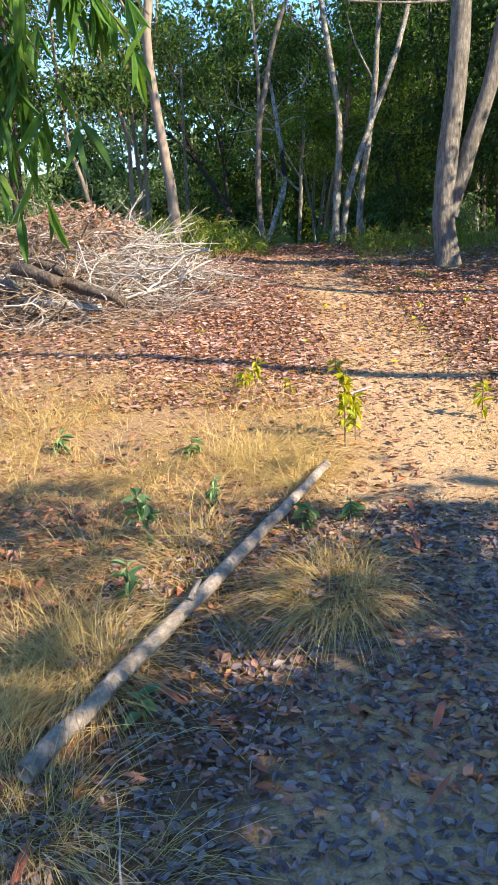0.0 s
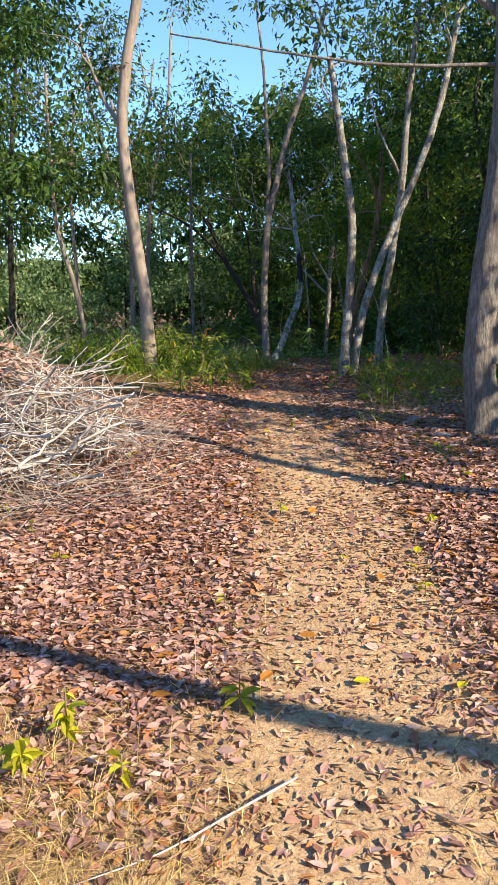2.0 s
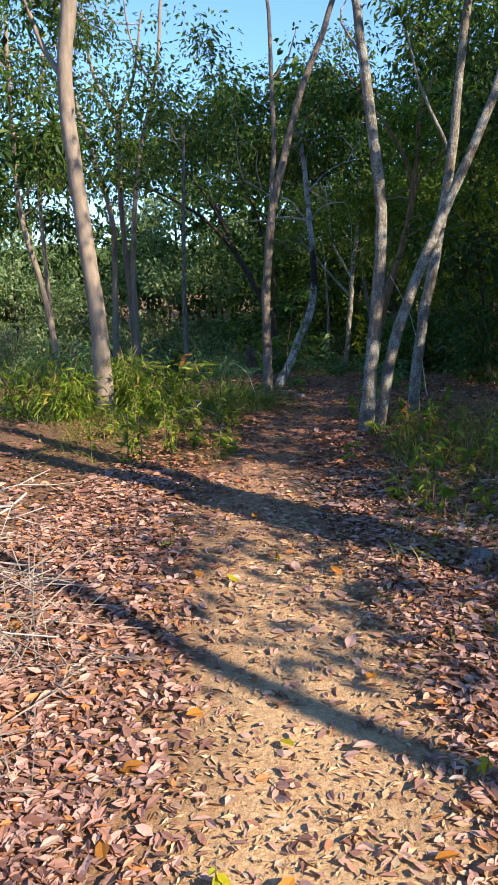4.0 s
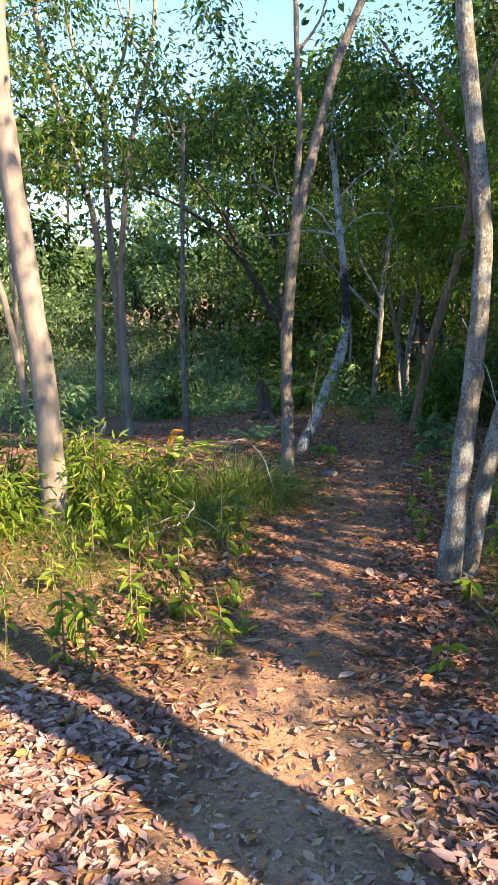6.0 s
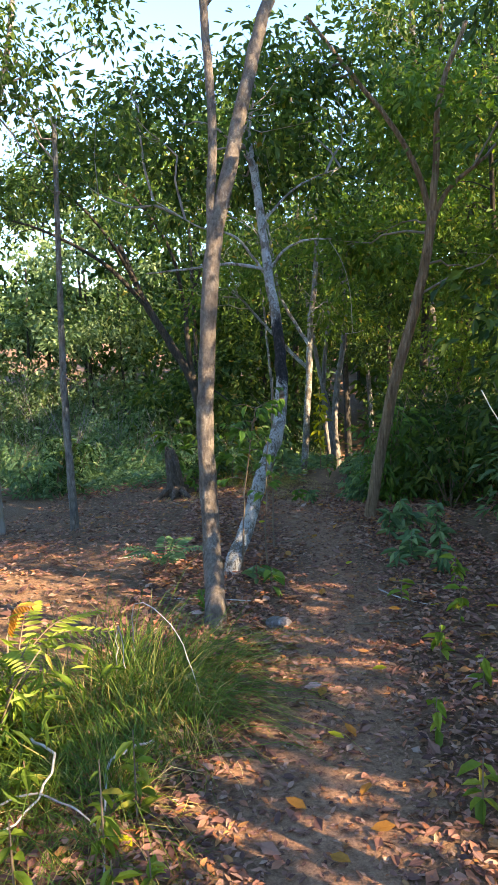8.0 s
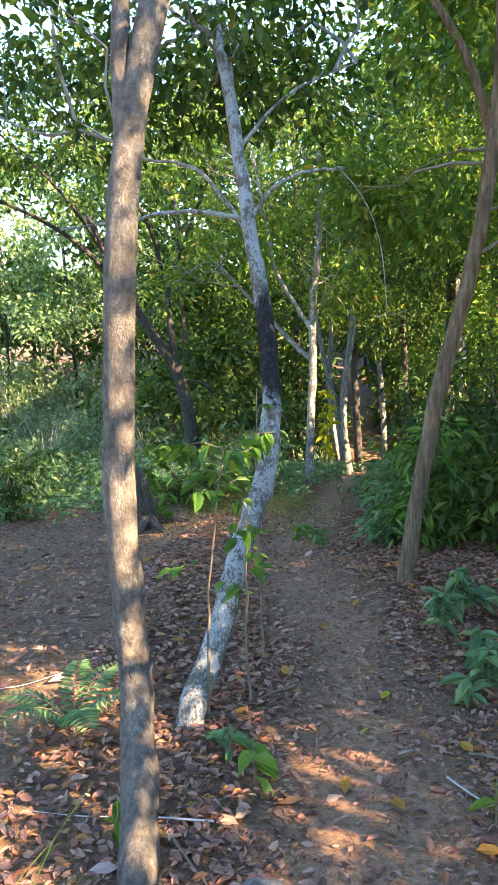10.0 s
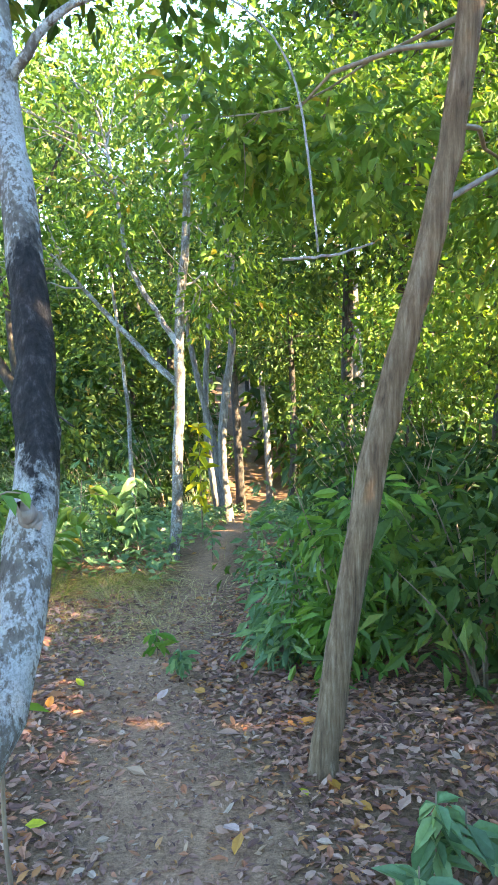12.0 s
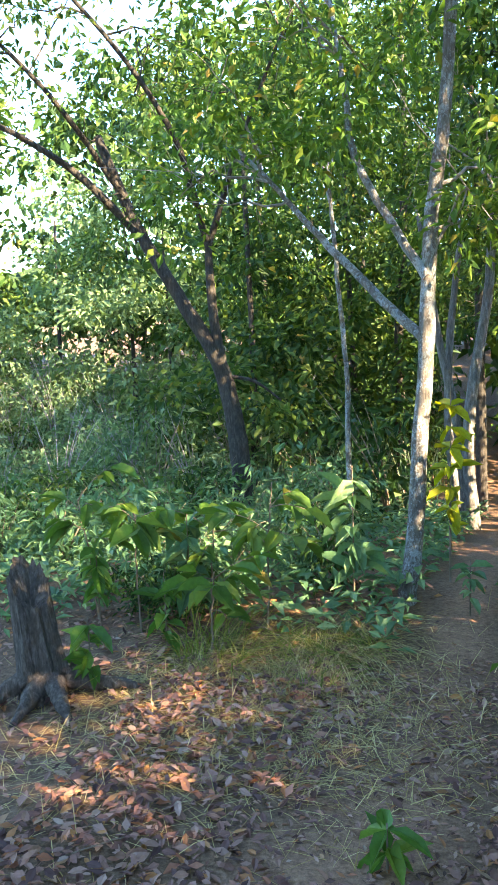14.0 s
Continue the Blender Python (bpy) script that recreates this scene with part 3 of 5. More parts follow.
tree("leaning lichen-whitened tree with a charred upper trunk",
     [([(-0.63, 15.36, 1.03), (-0.53, 15.59, 1.3), (-0.43, 15.8, 1.6), (-0.31, 15.99, 1.9), (-0.27, 16.14, 2.16), (-0.27, 16.28, 2.41), (-0.3, 16.42, 2.72), (-0.34, 16.57, 3.0), (-0.38, 16.72, 3.33), (-0.41, 16.82, 3.6), (-0.5, 17.0, 4.2)], 0.056, 0.03, 0.01),
      ([(-0.265, 16.13, 2.15), (-0.27, 16.09, 2.185), (-0.275, 16.07, 2.2)], 0.026, 0.016, 0, DEADWOOD, "branch_stub", "pale broken branch stub"),
      ([(-0.35, 16.6, 3.05), (-0.62, 16.7, 3.4), (-0.9, 16.9, 3.5), (-1.3, 17.0, 3.75)], 0.012, 0.004, 0),
      ([(-0.4, 16.8, 3.5), (-0.1, 16.9, 3.8), (0.25, 17.0, 3.95)], 0.012, 0.004, 0),
      ([(-0.36, 16.6, 3.1), (-0.2, 16.6, 3.28), (-0.09, 16.6, 3.33), (0.15, 16.6, 3.34)], 0.014, 0.005, 0),
      ([(-0.36, 16.6, 3.12), (-0.68, 16.6, 3.18), (-0.94, 16.6, 3.15), (-1.32, 16.6, 3.12)], 0.014, 0.006, 0),
      ([(0.12, 16.6, 3.34), (0.2, 16.15, 3.1), (0.22, 15.8, 2.85), (0.22, 15.68, 2.62)], 0.0022, 0.0016, 0, BARK_POLE, "twig", "pale dangling twig"),
      ([(0.17, 15.68, 2.61), (0.24, 15.68, 2.615), (0.3, 15.68, 2.63)], 0.0022, 0.0016, 0, BARK_POLE, "twig", "pale dangling twig")],
     BARK_BURNT, [(-0.7, 17.4, 4.5, 1.2, 0.6, 60), (-1.2, 17.6, 3.9, 0.9, 0.35, 34), (0.1, 18.2, 4.7, 1.0, 0.5, 40)], LEAF_MID, 0.085, 30, True)
tree("leaning brown tree with stringy bark beside the path",
     [([(0.48, 17.14, 0.95), (0.53, 17.15, 1.3), (0.59, 17.15, 1.65), (0.73, 17.16, 2.28), (0.88, 17.17, 2.8), (0.97, 17.18, 3.2), (1.03, 17.19, 3.6)], 0.052, 0.042, 0.015),
      ([(1.02, 17.19, 3.55), (0.9, 17.2, 3.95), (0.65, 17.2, 4.38), (0.39, 17.2, 4.7), (0.0, 17.2, 5.2)], 0.028, 0.014, 0),
      ([(1.02, 17.19, 3.5), (1.06, 17.2, 4.02), (1.08, 17.2, 4.49), (1.3, 17.2, 5.1)], 0.034, 0.018, 0),
      ([(1.0, 17.19, 3.4), (1.14, 17.2, 3.75), (1.47, 17.2, 4.03)], 0.026, 0.014, 0)],
     # brighter lime leaves stand in for sunlight on this shaded crown
     BARK_BROWN, [(0.5, 17.8, 4.7, 1.2, 0.5, 56), (1.7, 17.5, 4.4, 0.9, 0.7, 52), (0.8, 18.7, 3.6, 0.8, 0.4, 40), (1.5, 18.2, 3.2, 0.7, 0.5, 34)], LEAF_LIME, 0.09, 28, True, twiggy=60)
tree("slender pale tree with forked limbs",
     [([(-0.02, 21.1, 0.62), (0.03, 21.14, 1.1), (0.06, 21.18, 1.6), (0.1, 21.24, 2.17), (0.12, 21.3, 2.7), (0.2, 21.35, 3.3), (0.25, 21.4, 4.4)], 0.05, 0.03, 0.015),
      ([(0.1, 21.22, 2.1), (-0.24, 21.5, 2.45), (-0.52, 21.75, 2.75), (-0.78, 22.0, 3.05), (-1.1, 22.2, 3.4)], 0.03, 0.012, 0),
      ([(0.1, 21.25, 2.45), (-0.12, 21.38, 2.81), (-0.28, 21.54, 3.15), (-0.35, 21.75, 3.6), (-0.45, 22.0, 4.3)], 0.027, 0.01, 0)],
     BARK_LICHEN, [(-0.8, 22.0, 3.4, 0.8, 0.5, 56), (0.1, 21.6, 4.3, 1.4, 0.8, 90), (-1.3, 21.9, 4.9, 0.9, 0.5, 50), (0.6, 21.2, 2.8, 0.6, 0.3, 34)], LEAF_LIME, 0.08, 28)
tree("cluster of thin grey stems by the path bend",
     [([(0.72, 24.9, 0.05), (0.66, 24.9, 0.97), (0.72, 24.9, 1.64), (0.83, 24.9, 2.3), (0.9, 25.0, 3.6)], 0.07, 0.035, 0.03),
      ([(0.66, 24.95, 0.1), (0.55, 24.95, 1.2), (0.4, 25.0, 1.9), (0.2, 25.1, 3.2)], 0.055, 0.03, 0),
      ([(0.6, 25.1, 0.1), (0.48, 25.1, 1.2), (0.5, 25.1, 2.0), (0.6, 25.1, 3.0)], 0.05, 0.03, 0)],
     BARK_GREY, [(0.7, 25.0, 4.2, 1.5, 1.0, 60)], LEAF_MID)
tree("dark leaning tree with a second stem",
     [([(-1.85, 26.0, 0.1), (-1.9, 26.0, 0.95), (-2.07, 26.0, 1.72), (-2.51, 26.0, 2.52), (-2.95, 26.0, 3.3), (-3.4, 26.0, 4.4)], 0.12, 0.05, 0.04),
      ([(-2.05, 26.0, 1.7), (-2.12, 26.0, 2.3), (-2.15, 26.0, 3.2)], 0.07, 0.04, 0),
      ([(-2.0, 26.0, 1.6), (-1.7, 26.0, 1.55), (-1.35, 26.0, 1.3)], 0.025, 0.012, 0),
      ([(-2.9, 26.0, 3.2), (-3.6, 25.6, 4.0), (-4.6, 25.2, 4.6), (-5.8, 25.0, 5.0)], 0.05, 0.015, 0), ([(-3.1, 26.0, 3.7), (-3.6, 25.0, 4.7), (-4.4, 24.3, 5.6)], 0.04, 0.012, 0),
      ([(-2.15, 26.0, 3.1), (-2.3, 25.2, 4.2), (-3.0, 24.4, 5.3), (-3.6, 23.8, 5.9)], 0.04, 0.012, 0), ([(-2.15, 26.0, 3.1), (-1.6, 25.5, 4.2), (-1.0, 25.0, 5.2)], 0.04, 0.012, 0)],
     BARK_DARK, [(-2.0, 24.6, 6.5, 1.4, 0.7, 80), (-3.7, 25.2, 5.5, 1.9, 0.9, 110), (-1.6, 25.4, 4.9, 1.3, 0.7, 44), (-3.9, 26.0, 3.4, 1.0, 0.4, 24), (-5.4, 25.0, 5.0, 1.1, 0.6, 60)], LEAF_MID)
tree("very thin pale young tree in undergrowth",
     [([(-0.42, 23.66, 0.2), (-0.46, 23.66, 0.9), (-0.46, 23.66, 1.75), (-0.53, 23.66, 2.6), (-0.6, 23.7, 3.6)], 0.028, 0.015, 0)],
     BARK_LICHEN, [(-0.6, 23.7, 3.9, 0.8, 0.5, 26)], LEAF_MID)
tree("slender pale tree in the leaf litter",
     [([(-2.28, 17.57, 0.75), (-2.3, 17.57, 2.1), (-2.27, 17.57, 3.5), (-2.25, 17.6, 4.6)], 0.04, 0.02, 0.01)],
     BARK_GREY, [(-2.2, 17.7, 4.6, 1.0, 0.7, 34)], LEAF_MID)
for label, stems, crowns in (
    ("thin pale tree leaning at the top", [([(-3.58, 18.1, 0.75), (-3.55, 18.1, 2.2), (-3.55, 18.1, 3.41), (-3.8, 18.1, 4.29), (-4.17, 18.1, 5.6), (-4.3, 18.1, 7.0)], 0.055, 0.025, 0.01)], [(-4.3, 18.2, 7.0, 1.2, 0.8, 18), (-4.2, 18.2, 5.3, 0.9, 0.6, 24)]),
    ("thin pale tree with a high fork", [([(-3.3, 18.3, 0.75), (-3.37, 18.3, 2.3), (-3.44, 18.3, 3.41), (-3.46, 18.3, 4.95)], 0.05, 0.04, 0.01), ([(-3.46, 18.3, 4.9), (-3.75, 18.3, 5.39), (-3.95, 18.3, 6.6)], 0.03, 0.015, 0), ([(-3.46, 18.3, 4.9), (-3.26, 18.3, 5.24), (-3.0, 18.3, 6.4)], 0.03, 0.015, 0)], [(-3.4, 18.3, 6.8, 1.3, 0.6, 14), (-3.5, 18.4, 5.7, 1.2, 0.6, 34)]),
    ("thin straight tree with pale bark", [([(-3.17, 18.0, 0.75), (-3.18, 18.0, 3.06), (-3.01, 18.0, 4.39), (-2.75, 18.0, 5.34), (-2.6, 18.0, 6.8)], 0.05, 0.02, 0.01), ([(-2.78, 18.0, 5.2), (-3.1, 18.0, 5.9), (-3.2, 18.0, 6.6)], 0.02, 0.01, 0)], [(-2.6, 18.1, 6.9, 1.2, 0.6, 14), (-2.5, 18.2, 5.7, 0.9, 0.6, 24), (-1.9, 18.2, 4.55, 0.75, 0.16, 26)]),
    ("thin pale-barked leaning young tree", [([(-4.1, 17.0, 0.8), (-4.33, 17.0, 2.45), (-4.54, 17.0, 3.26), (-4.6, 17.0, 4.5), (-4.6, 17.0, 6)], 0.05, 0.025, 0.01)], [(-4.7, 17.2, 5.6, 1.3, 1.0, 50), (-3.6, 16.9, 4.4, 0.9, 0.8, 70)]),
    ("thin pale-barked leaning young tree", [([(-4.25, 17.3, 0.8), (-4.35, 17.3, 2.72), (-4.37, 17.3, 4.1), (-4.2, 17.3, 5.6)], 0.04, 0.02, 0.01)], [(-4.1, 17.4, 5.3, 1.1, 0.9, 34)])):
    tree(label, stems, BARK_SMOOTH, crowns, LEAF_MID, group="thin trees at the wood's edge")

# ---- forest behind ----
def forest_tree(height, crown, lean, bark, leaf, clumps, label, size=0.158, per=16):
    top = (lean, 0.2, height)
    stems = [([(0, 0, 0), (lean * 0.1, 0.05, height * 0.3), (lean * 0.5, 0, height * 0.6), top], 0.02 + 0.0085 * height, 0.03, 0.03)]
    crowns = [(lean, 0.1, height * 0.93, crown, crown * 0.8, clumps), (lean * 0.5 + crown * 0.5, 0.3, height * 0.62, crown * 0.8, crown * 0.6, clumps // 2), (lean * 0.4 - crown * 0.5, -0.3, height * 0.45, crown * 0.7, crown * 0.6, clumps // 2)]
    return tree(label, stems, bark, crowns, leaf, size, per, False, group="forest trees", spread=0.45, ratio=0.52)


KINDS = [forest_tree(7.5, 1.9, 0.5, BARK_GREY, LEAF_MID, 90, "forest tree with a broad green crown", 0.122, 30),
         forest_tree(6.2, 1.7, -0.4, BARK_DARK, LEAF_DARK, 90, "dark-leaved forest tree with slim trunk", 0.122, 30),
         forest_tree(8.6, 2.0, 0.3, BARK_DARK, LEAF_MID, 96, "tall forest tree with a green crown", 0.122, 30),
         forest_tree(5.2, 1.6, 0.6, BARK_DARK, LEAF_LIME, 80, "forest tree with yellow-green crown", 0.09, 38),
         forest_tree(4.0, 1.5, -0.3, BARK_DARK, LEAF_DARK, 80, "low bushy dark-leaved forest tree", 0.11, 36),
         # coarse-leaved tree added only to cast shade from out of view
         forest_tree(4.0, 1.5, -0.3, BARK_DARK, LEAF_MID, 58, "unseen low bushy tree added to cast shade", 0.16, 13)]
FOREST = [
    # kind, x, y, scale, turn
    (4, 2.6, 15.2, 0.9, 20), (4, 3.3, 13.6, 0.9, 80), (3, 2.3, 19.2, 0.75, 200), (3, 2.6, 20.6, 1.1, 30), (1, 4.2, 19.5, 1.0, 100),
    (0, 4.6, 15.6, 1.05, 250), (2, 5.4, 12.6, 0.9, 310), (1, 2.5, 23.2, 1.0, 160), (3, 3.4, 26, 1.3, 70), (0, 4.8, 23, 1.15, 10), (2, 1.2, 28.5, 1.0, 130),
    (1, 3.6, 30.5, 1.05, 300), (3, -1.2, 35, 1.4, 180),
    (1, -6.2, 18.6, 1.0, 240), (0, -6.6, 15.0, 0.95, 310), (2, -7.8, 20.5, 0.9, 5),
    (1, -4.6, 13.6, 0.85, 165), (4, -5.6, 11.4, 0.85, 235), (3, -8.2, 12, 1.1, 285),
    (1, 1.9, 27.0, 0.85, 250), (3, 2.2, 21.8, 0.9, 15), (0, 1.9, 30, 0.8, 170),
    # unseen tall trees added at the right, to darken the forest's lower front
    (0, 6.5, 11.4, 1.1, 40), (2, 7.8, 12.4, 1.1, 130), (1, 6.0, 14.0, 1.2, 310),
    (2, 2.1, 23.9, 1.0, 330), (0, 2.5, 24.8, 1.2, 120), (0, 3.3, 22, 1.2, 270), (2, 0.1, 31.5, 1.25, 60), (2, 4.4, 27.5, 1.2, 90),
    (2, 2.9, 44, 0.95, 20), (0, 1.6, 47, 1.1, 200), (1, 4.5, 46, 1.2, 100),
    # added out of view beside and behind the start, to shade the path
    (5, 3.3, -0.3, 0.95, 0), (5, 4.1, -0.6, 0.95, 250), (5, 4.6, -0.4, 0.9, 190), (5, 6.5, -1.3, 1.1, 60), (5, 3.3, 0.3, 0.55, 40), (5, 5.9, -0.7, 1.05, 20), (5, 6.8, -1.2, 1.15, 220), (5, 5.4, -0.4, 1.0, 120), (5, 5.7, -1.0, 0.9, 250),
    # more added along the path's right, mostly unseen, to shade its ground
    (5, 6.2, 8.5, 0.95, 330), (5, 5.4, 9.0, 0.9, 150), (5, 5.6, 10.2, 0.95, 280), (5, 7.0, 9.4, 1.25, 40), (5, 6.1, 9.6, 1.0, 70), (5, 5.4, 11.2, 0.95, 170), (4, 5.2, 16.9, 0.95, 200), (2, 6.4, 14.9, 0.75, 40), (0, 7.6, 14.2, 1.1, 160), (4, 4.2, 21.2, 0.85, 30), (4, 3.6, 20.4, 0.7, 80), (5, 4.9, 7.7, 0.8, 100), (5, 6.5, 7.4, 1.1, 190), (5, 5.2, 8.4, 0.9, 260), (5, 5.8, 7.9, 0.95, 10), (5, 4.2, 11.8, 0.8, 10),
    (4, 4.9, 17.2, 0.8, 140), (4, 3.9, 17.0, 0.6, 320),
    (5, -4.5, -2.5, 1.2, 30), (5, 0.6, -6, 1.2, 200)]
used = set()
for k, x, y, s, turn in FOREST:
    m = Matrix.Translation((x, y, gz(x, y) - 0.05)) @ Matrix.Rotation(radians(turn), 4, "Z") @ Matrix.Scale(s, 4)
    if k in used:
        copy_thing(KINDS[k], m)
    else:
        used.add(k)
        KINDS[k].matrix_basis = m
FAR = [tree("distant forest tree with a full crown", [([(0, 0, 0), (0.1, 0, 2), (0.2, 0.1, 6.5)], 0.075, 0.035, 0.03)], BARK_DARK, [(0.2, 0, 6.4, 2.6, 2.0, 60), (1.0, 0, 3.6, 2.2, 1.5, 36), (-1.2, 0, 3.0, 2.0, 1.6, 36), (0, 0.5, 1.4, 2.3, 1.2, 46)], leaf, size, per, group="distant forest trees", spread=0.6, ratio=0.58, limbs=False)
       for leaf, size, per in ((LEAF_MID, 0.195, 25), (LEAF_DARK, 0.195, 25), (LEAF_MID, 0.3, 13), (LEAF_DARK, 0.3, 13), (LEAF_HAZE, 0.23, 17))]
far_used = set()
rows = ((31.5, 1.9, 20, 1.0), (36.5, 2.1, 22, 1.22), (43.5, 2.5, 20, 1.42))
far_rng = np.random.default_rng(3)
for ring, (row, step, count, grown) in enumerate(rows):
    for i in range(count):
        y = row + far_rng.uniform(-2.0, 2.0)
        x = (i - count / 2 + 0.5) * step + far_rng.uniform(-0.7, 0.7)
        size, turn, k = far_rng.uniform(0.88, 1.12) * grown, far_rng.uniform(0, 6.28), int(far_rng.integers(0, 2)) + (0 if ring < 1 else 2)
        # trees on the glade side take the haze-paled leaves, as if sunlit
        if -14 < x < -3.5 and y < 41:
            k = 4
        if abs(x - float(smooth(TRAIL, y))) < 2.4 or (-11 < x < -3.2 and y < 35):
            continue
        m = Matrix.Translation((x, y, gz(x, y) - 0.05)) @ Matrix.Rotation(turn, 4, "Z") @ Matrix.Scale(size * (0.85 if x < -4 else 1), 4)
        if k in far_used:
            copy_thing(FAR[k], m)
        else:
            far_used.add(k)
            FAR[k].matrix_basis = m
# thin trunks whose long shadows cross the clearing
for x, y, h, lean in ((4.6, 4.35, 6.0, -0.4), (4.8, 5.55, 6.0, 0.0)):
    z = gz(x, y)
    tree("thin pole-like tree at the clearing's edge", [([(x, y, z), (x + 0.05, y + 2 * lean, z + 2), (x, y + 4 * lean, z + 4), (x + 0.1, y + h * lean, z + h)], 0.075, 0.045, 0.02)], BARK_GREY,
         [(x + 0.3, y + h * lean, z + h + 0.6, 0.7, 0.5, 16)], LEAF_MID, group="thin trees at the wood's edge")

# ---- pole, stones, stump ----
def pole():
    tb = Tubes()
    pts = [(-0.87, 2.0, 0.23), (-0.6, 2.62, 0.285), (-0.33, 3.27, 0.33), (-0.03, 3.98, 0.39)]
    o = np.array(pts[0])
    tb.add(np.array(pts) - o, 0.028, 0.021, 10, 16, 0.04, 0, 0.003)
    tb.add([(0.33, 0.75, 0.09), (0.36, 0.82, 0.13)], 0.012, 0.008, 6, 2)
    ob = tagged(new("fallen_pole", tb.mesh("pole", BARK_POLE)), "pale grey fallen pole lying across dry grass", "branch")
    ob.location = o


pole()


def rock(x, y, sx, sy, sz, label):
    bm = bmesh.new()
    bmesh.ops.create_icosphere(bm, subdivisions=3, radius=1)
    for v in bm.verts:
        n = noise.noise(v.co * 1.3 + Vector((x, y, 0))) * 0.35
        v.co = Vector((v.co.x * sx, v.co.y * sy, v.co.z * sz)) * (1 + n)
    me = bpy.data.meshes.new("rock")
    bm.to_mesh(me)
    bm.free()
    me.materials.append(STONE)
    ob = tagged(new("stone", me), label, "stone")
    ob.location = (x, y, gz(x, y) + sz * 0.3)


rock(-0.31, 14.4, 0.07, 0.05, 0.035, "small grey stone beside the path")
rock(0.97, 9.3, 0.07, 0.05, 0.035, "dark stone in the leaf litter")
rock(1.12, 8.85, 0.09, 0.05, 0.03, "pale flat stone in the leaf litter")


def stump():
    """A furrowed trunk foot with a slanting, splintered top and spreading roots."""
    bm = bmesh.new()
    sides, rows, rings = 40, 14, []
    for r in range(rows + 1):
        u = r / rows
        ring = []
        for s in range(sides):
            a = s * 2 * math.pi / sides
            furrow = 0.09 * math.sin(7 * a + 1.5 * u) + 0.06 * math.sin(13 * a - 2 * u) + 0.04 * noise.noise(Vector((math.cos(a) * 3, math.sin(a) * 3, u * 4)))
            rad = (0.105 + 0.1 * math.exp(-u * 7) * (1 + 0.5 * math.cos(4 * a + 0.3)) - 0.025 * u) * (1 + furrow)
            top = 0.52 + 0.1 * math.cos(a - 2.4) + 0.05 * noise.noise(Vector((math.cos(a) * 5, math.sin(a) * 5, 9)))
            ring.append(bm.verts.new((rad * math.cos(a) - 0.06 * u, rad * math.sin(a), -0.1 + u * (top + 0.1))))
        rings.append(ring)
    for lo, hi in zip(rings, rings[1:]):
        for s in range(sides):
            bm.faces.new((lo[s], lo[(s + 1) % sides], hi[(s + 1) % sides], hi[s]))
    core = bm.verts.new((-0.06, 0, 0.4))
    for s in range(sides):
        bm.faces.new((rings[-1][s], rings[-1][(s + 1) % sides], core))
    me = bpy.data.meshes.new("stump")
    bm.to_mesh(me)
    bm.free()
    me.materials.append(BARK_STUMP)
    root = tagged(new("tree_stump"), "weathered grey-brown tree stump with spreading roots", "stump")
    root.location = (-1.6, 19.9, gz(-1.6, 19.9))
    child("stump", me, root)
    for a, l in ((0.1, 0.42), (-0.9, 0.34), (2.4, 0.3), (3.6, 0.35), (-1.7, 0.3)):
        e = np.array([math.cos(a) * l, math.sin(a) * l, 0])
        e[2] = gz(-1.6 + e[0], 19.9 + e[1]) - gz(-1.6, 19.9)
        tb = Tubes()
        tb.add([(e[0] * 0.2, e[1] * 0.2, 0.1), (e[0] * 0.5, e[1] * 0.5, 0.06), tuple(e * (0.8, 0.85, 1) + (0, 0, 0.02)), tuple(e)], 0.055, 0.012, 8, 9, 0.1)
        child("root", tb.mesh("root", BARK_STUMP), root)


stump()

# ---- brush pile ----
def pile_height(x, y):
    return 0.78 * math.exp(-(((x + 2.35) / 1.1) ** 2 + ((y - 8.5) / 0.95) ** 2))


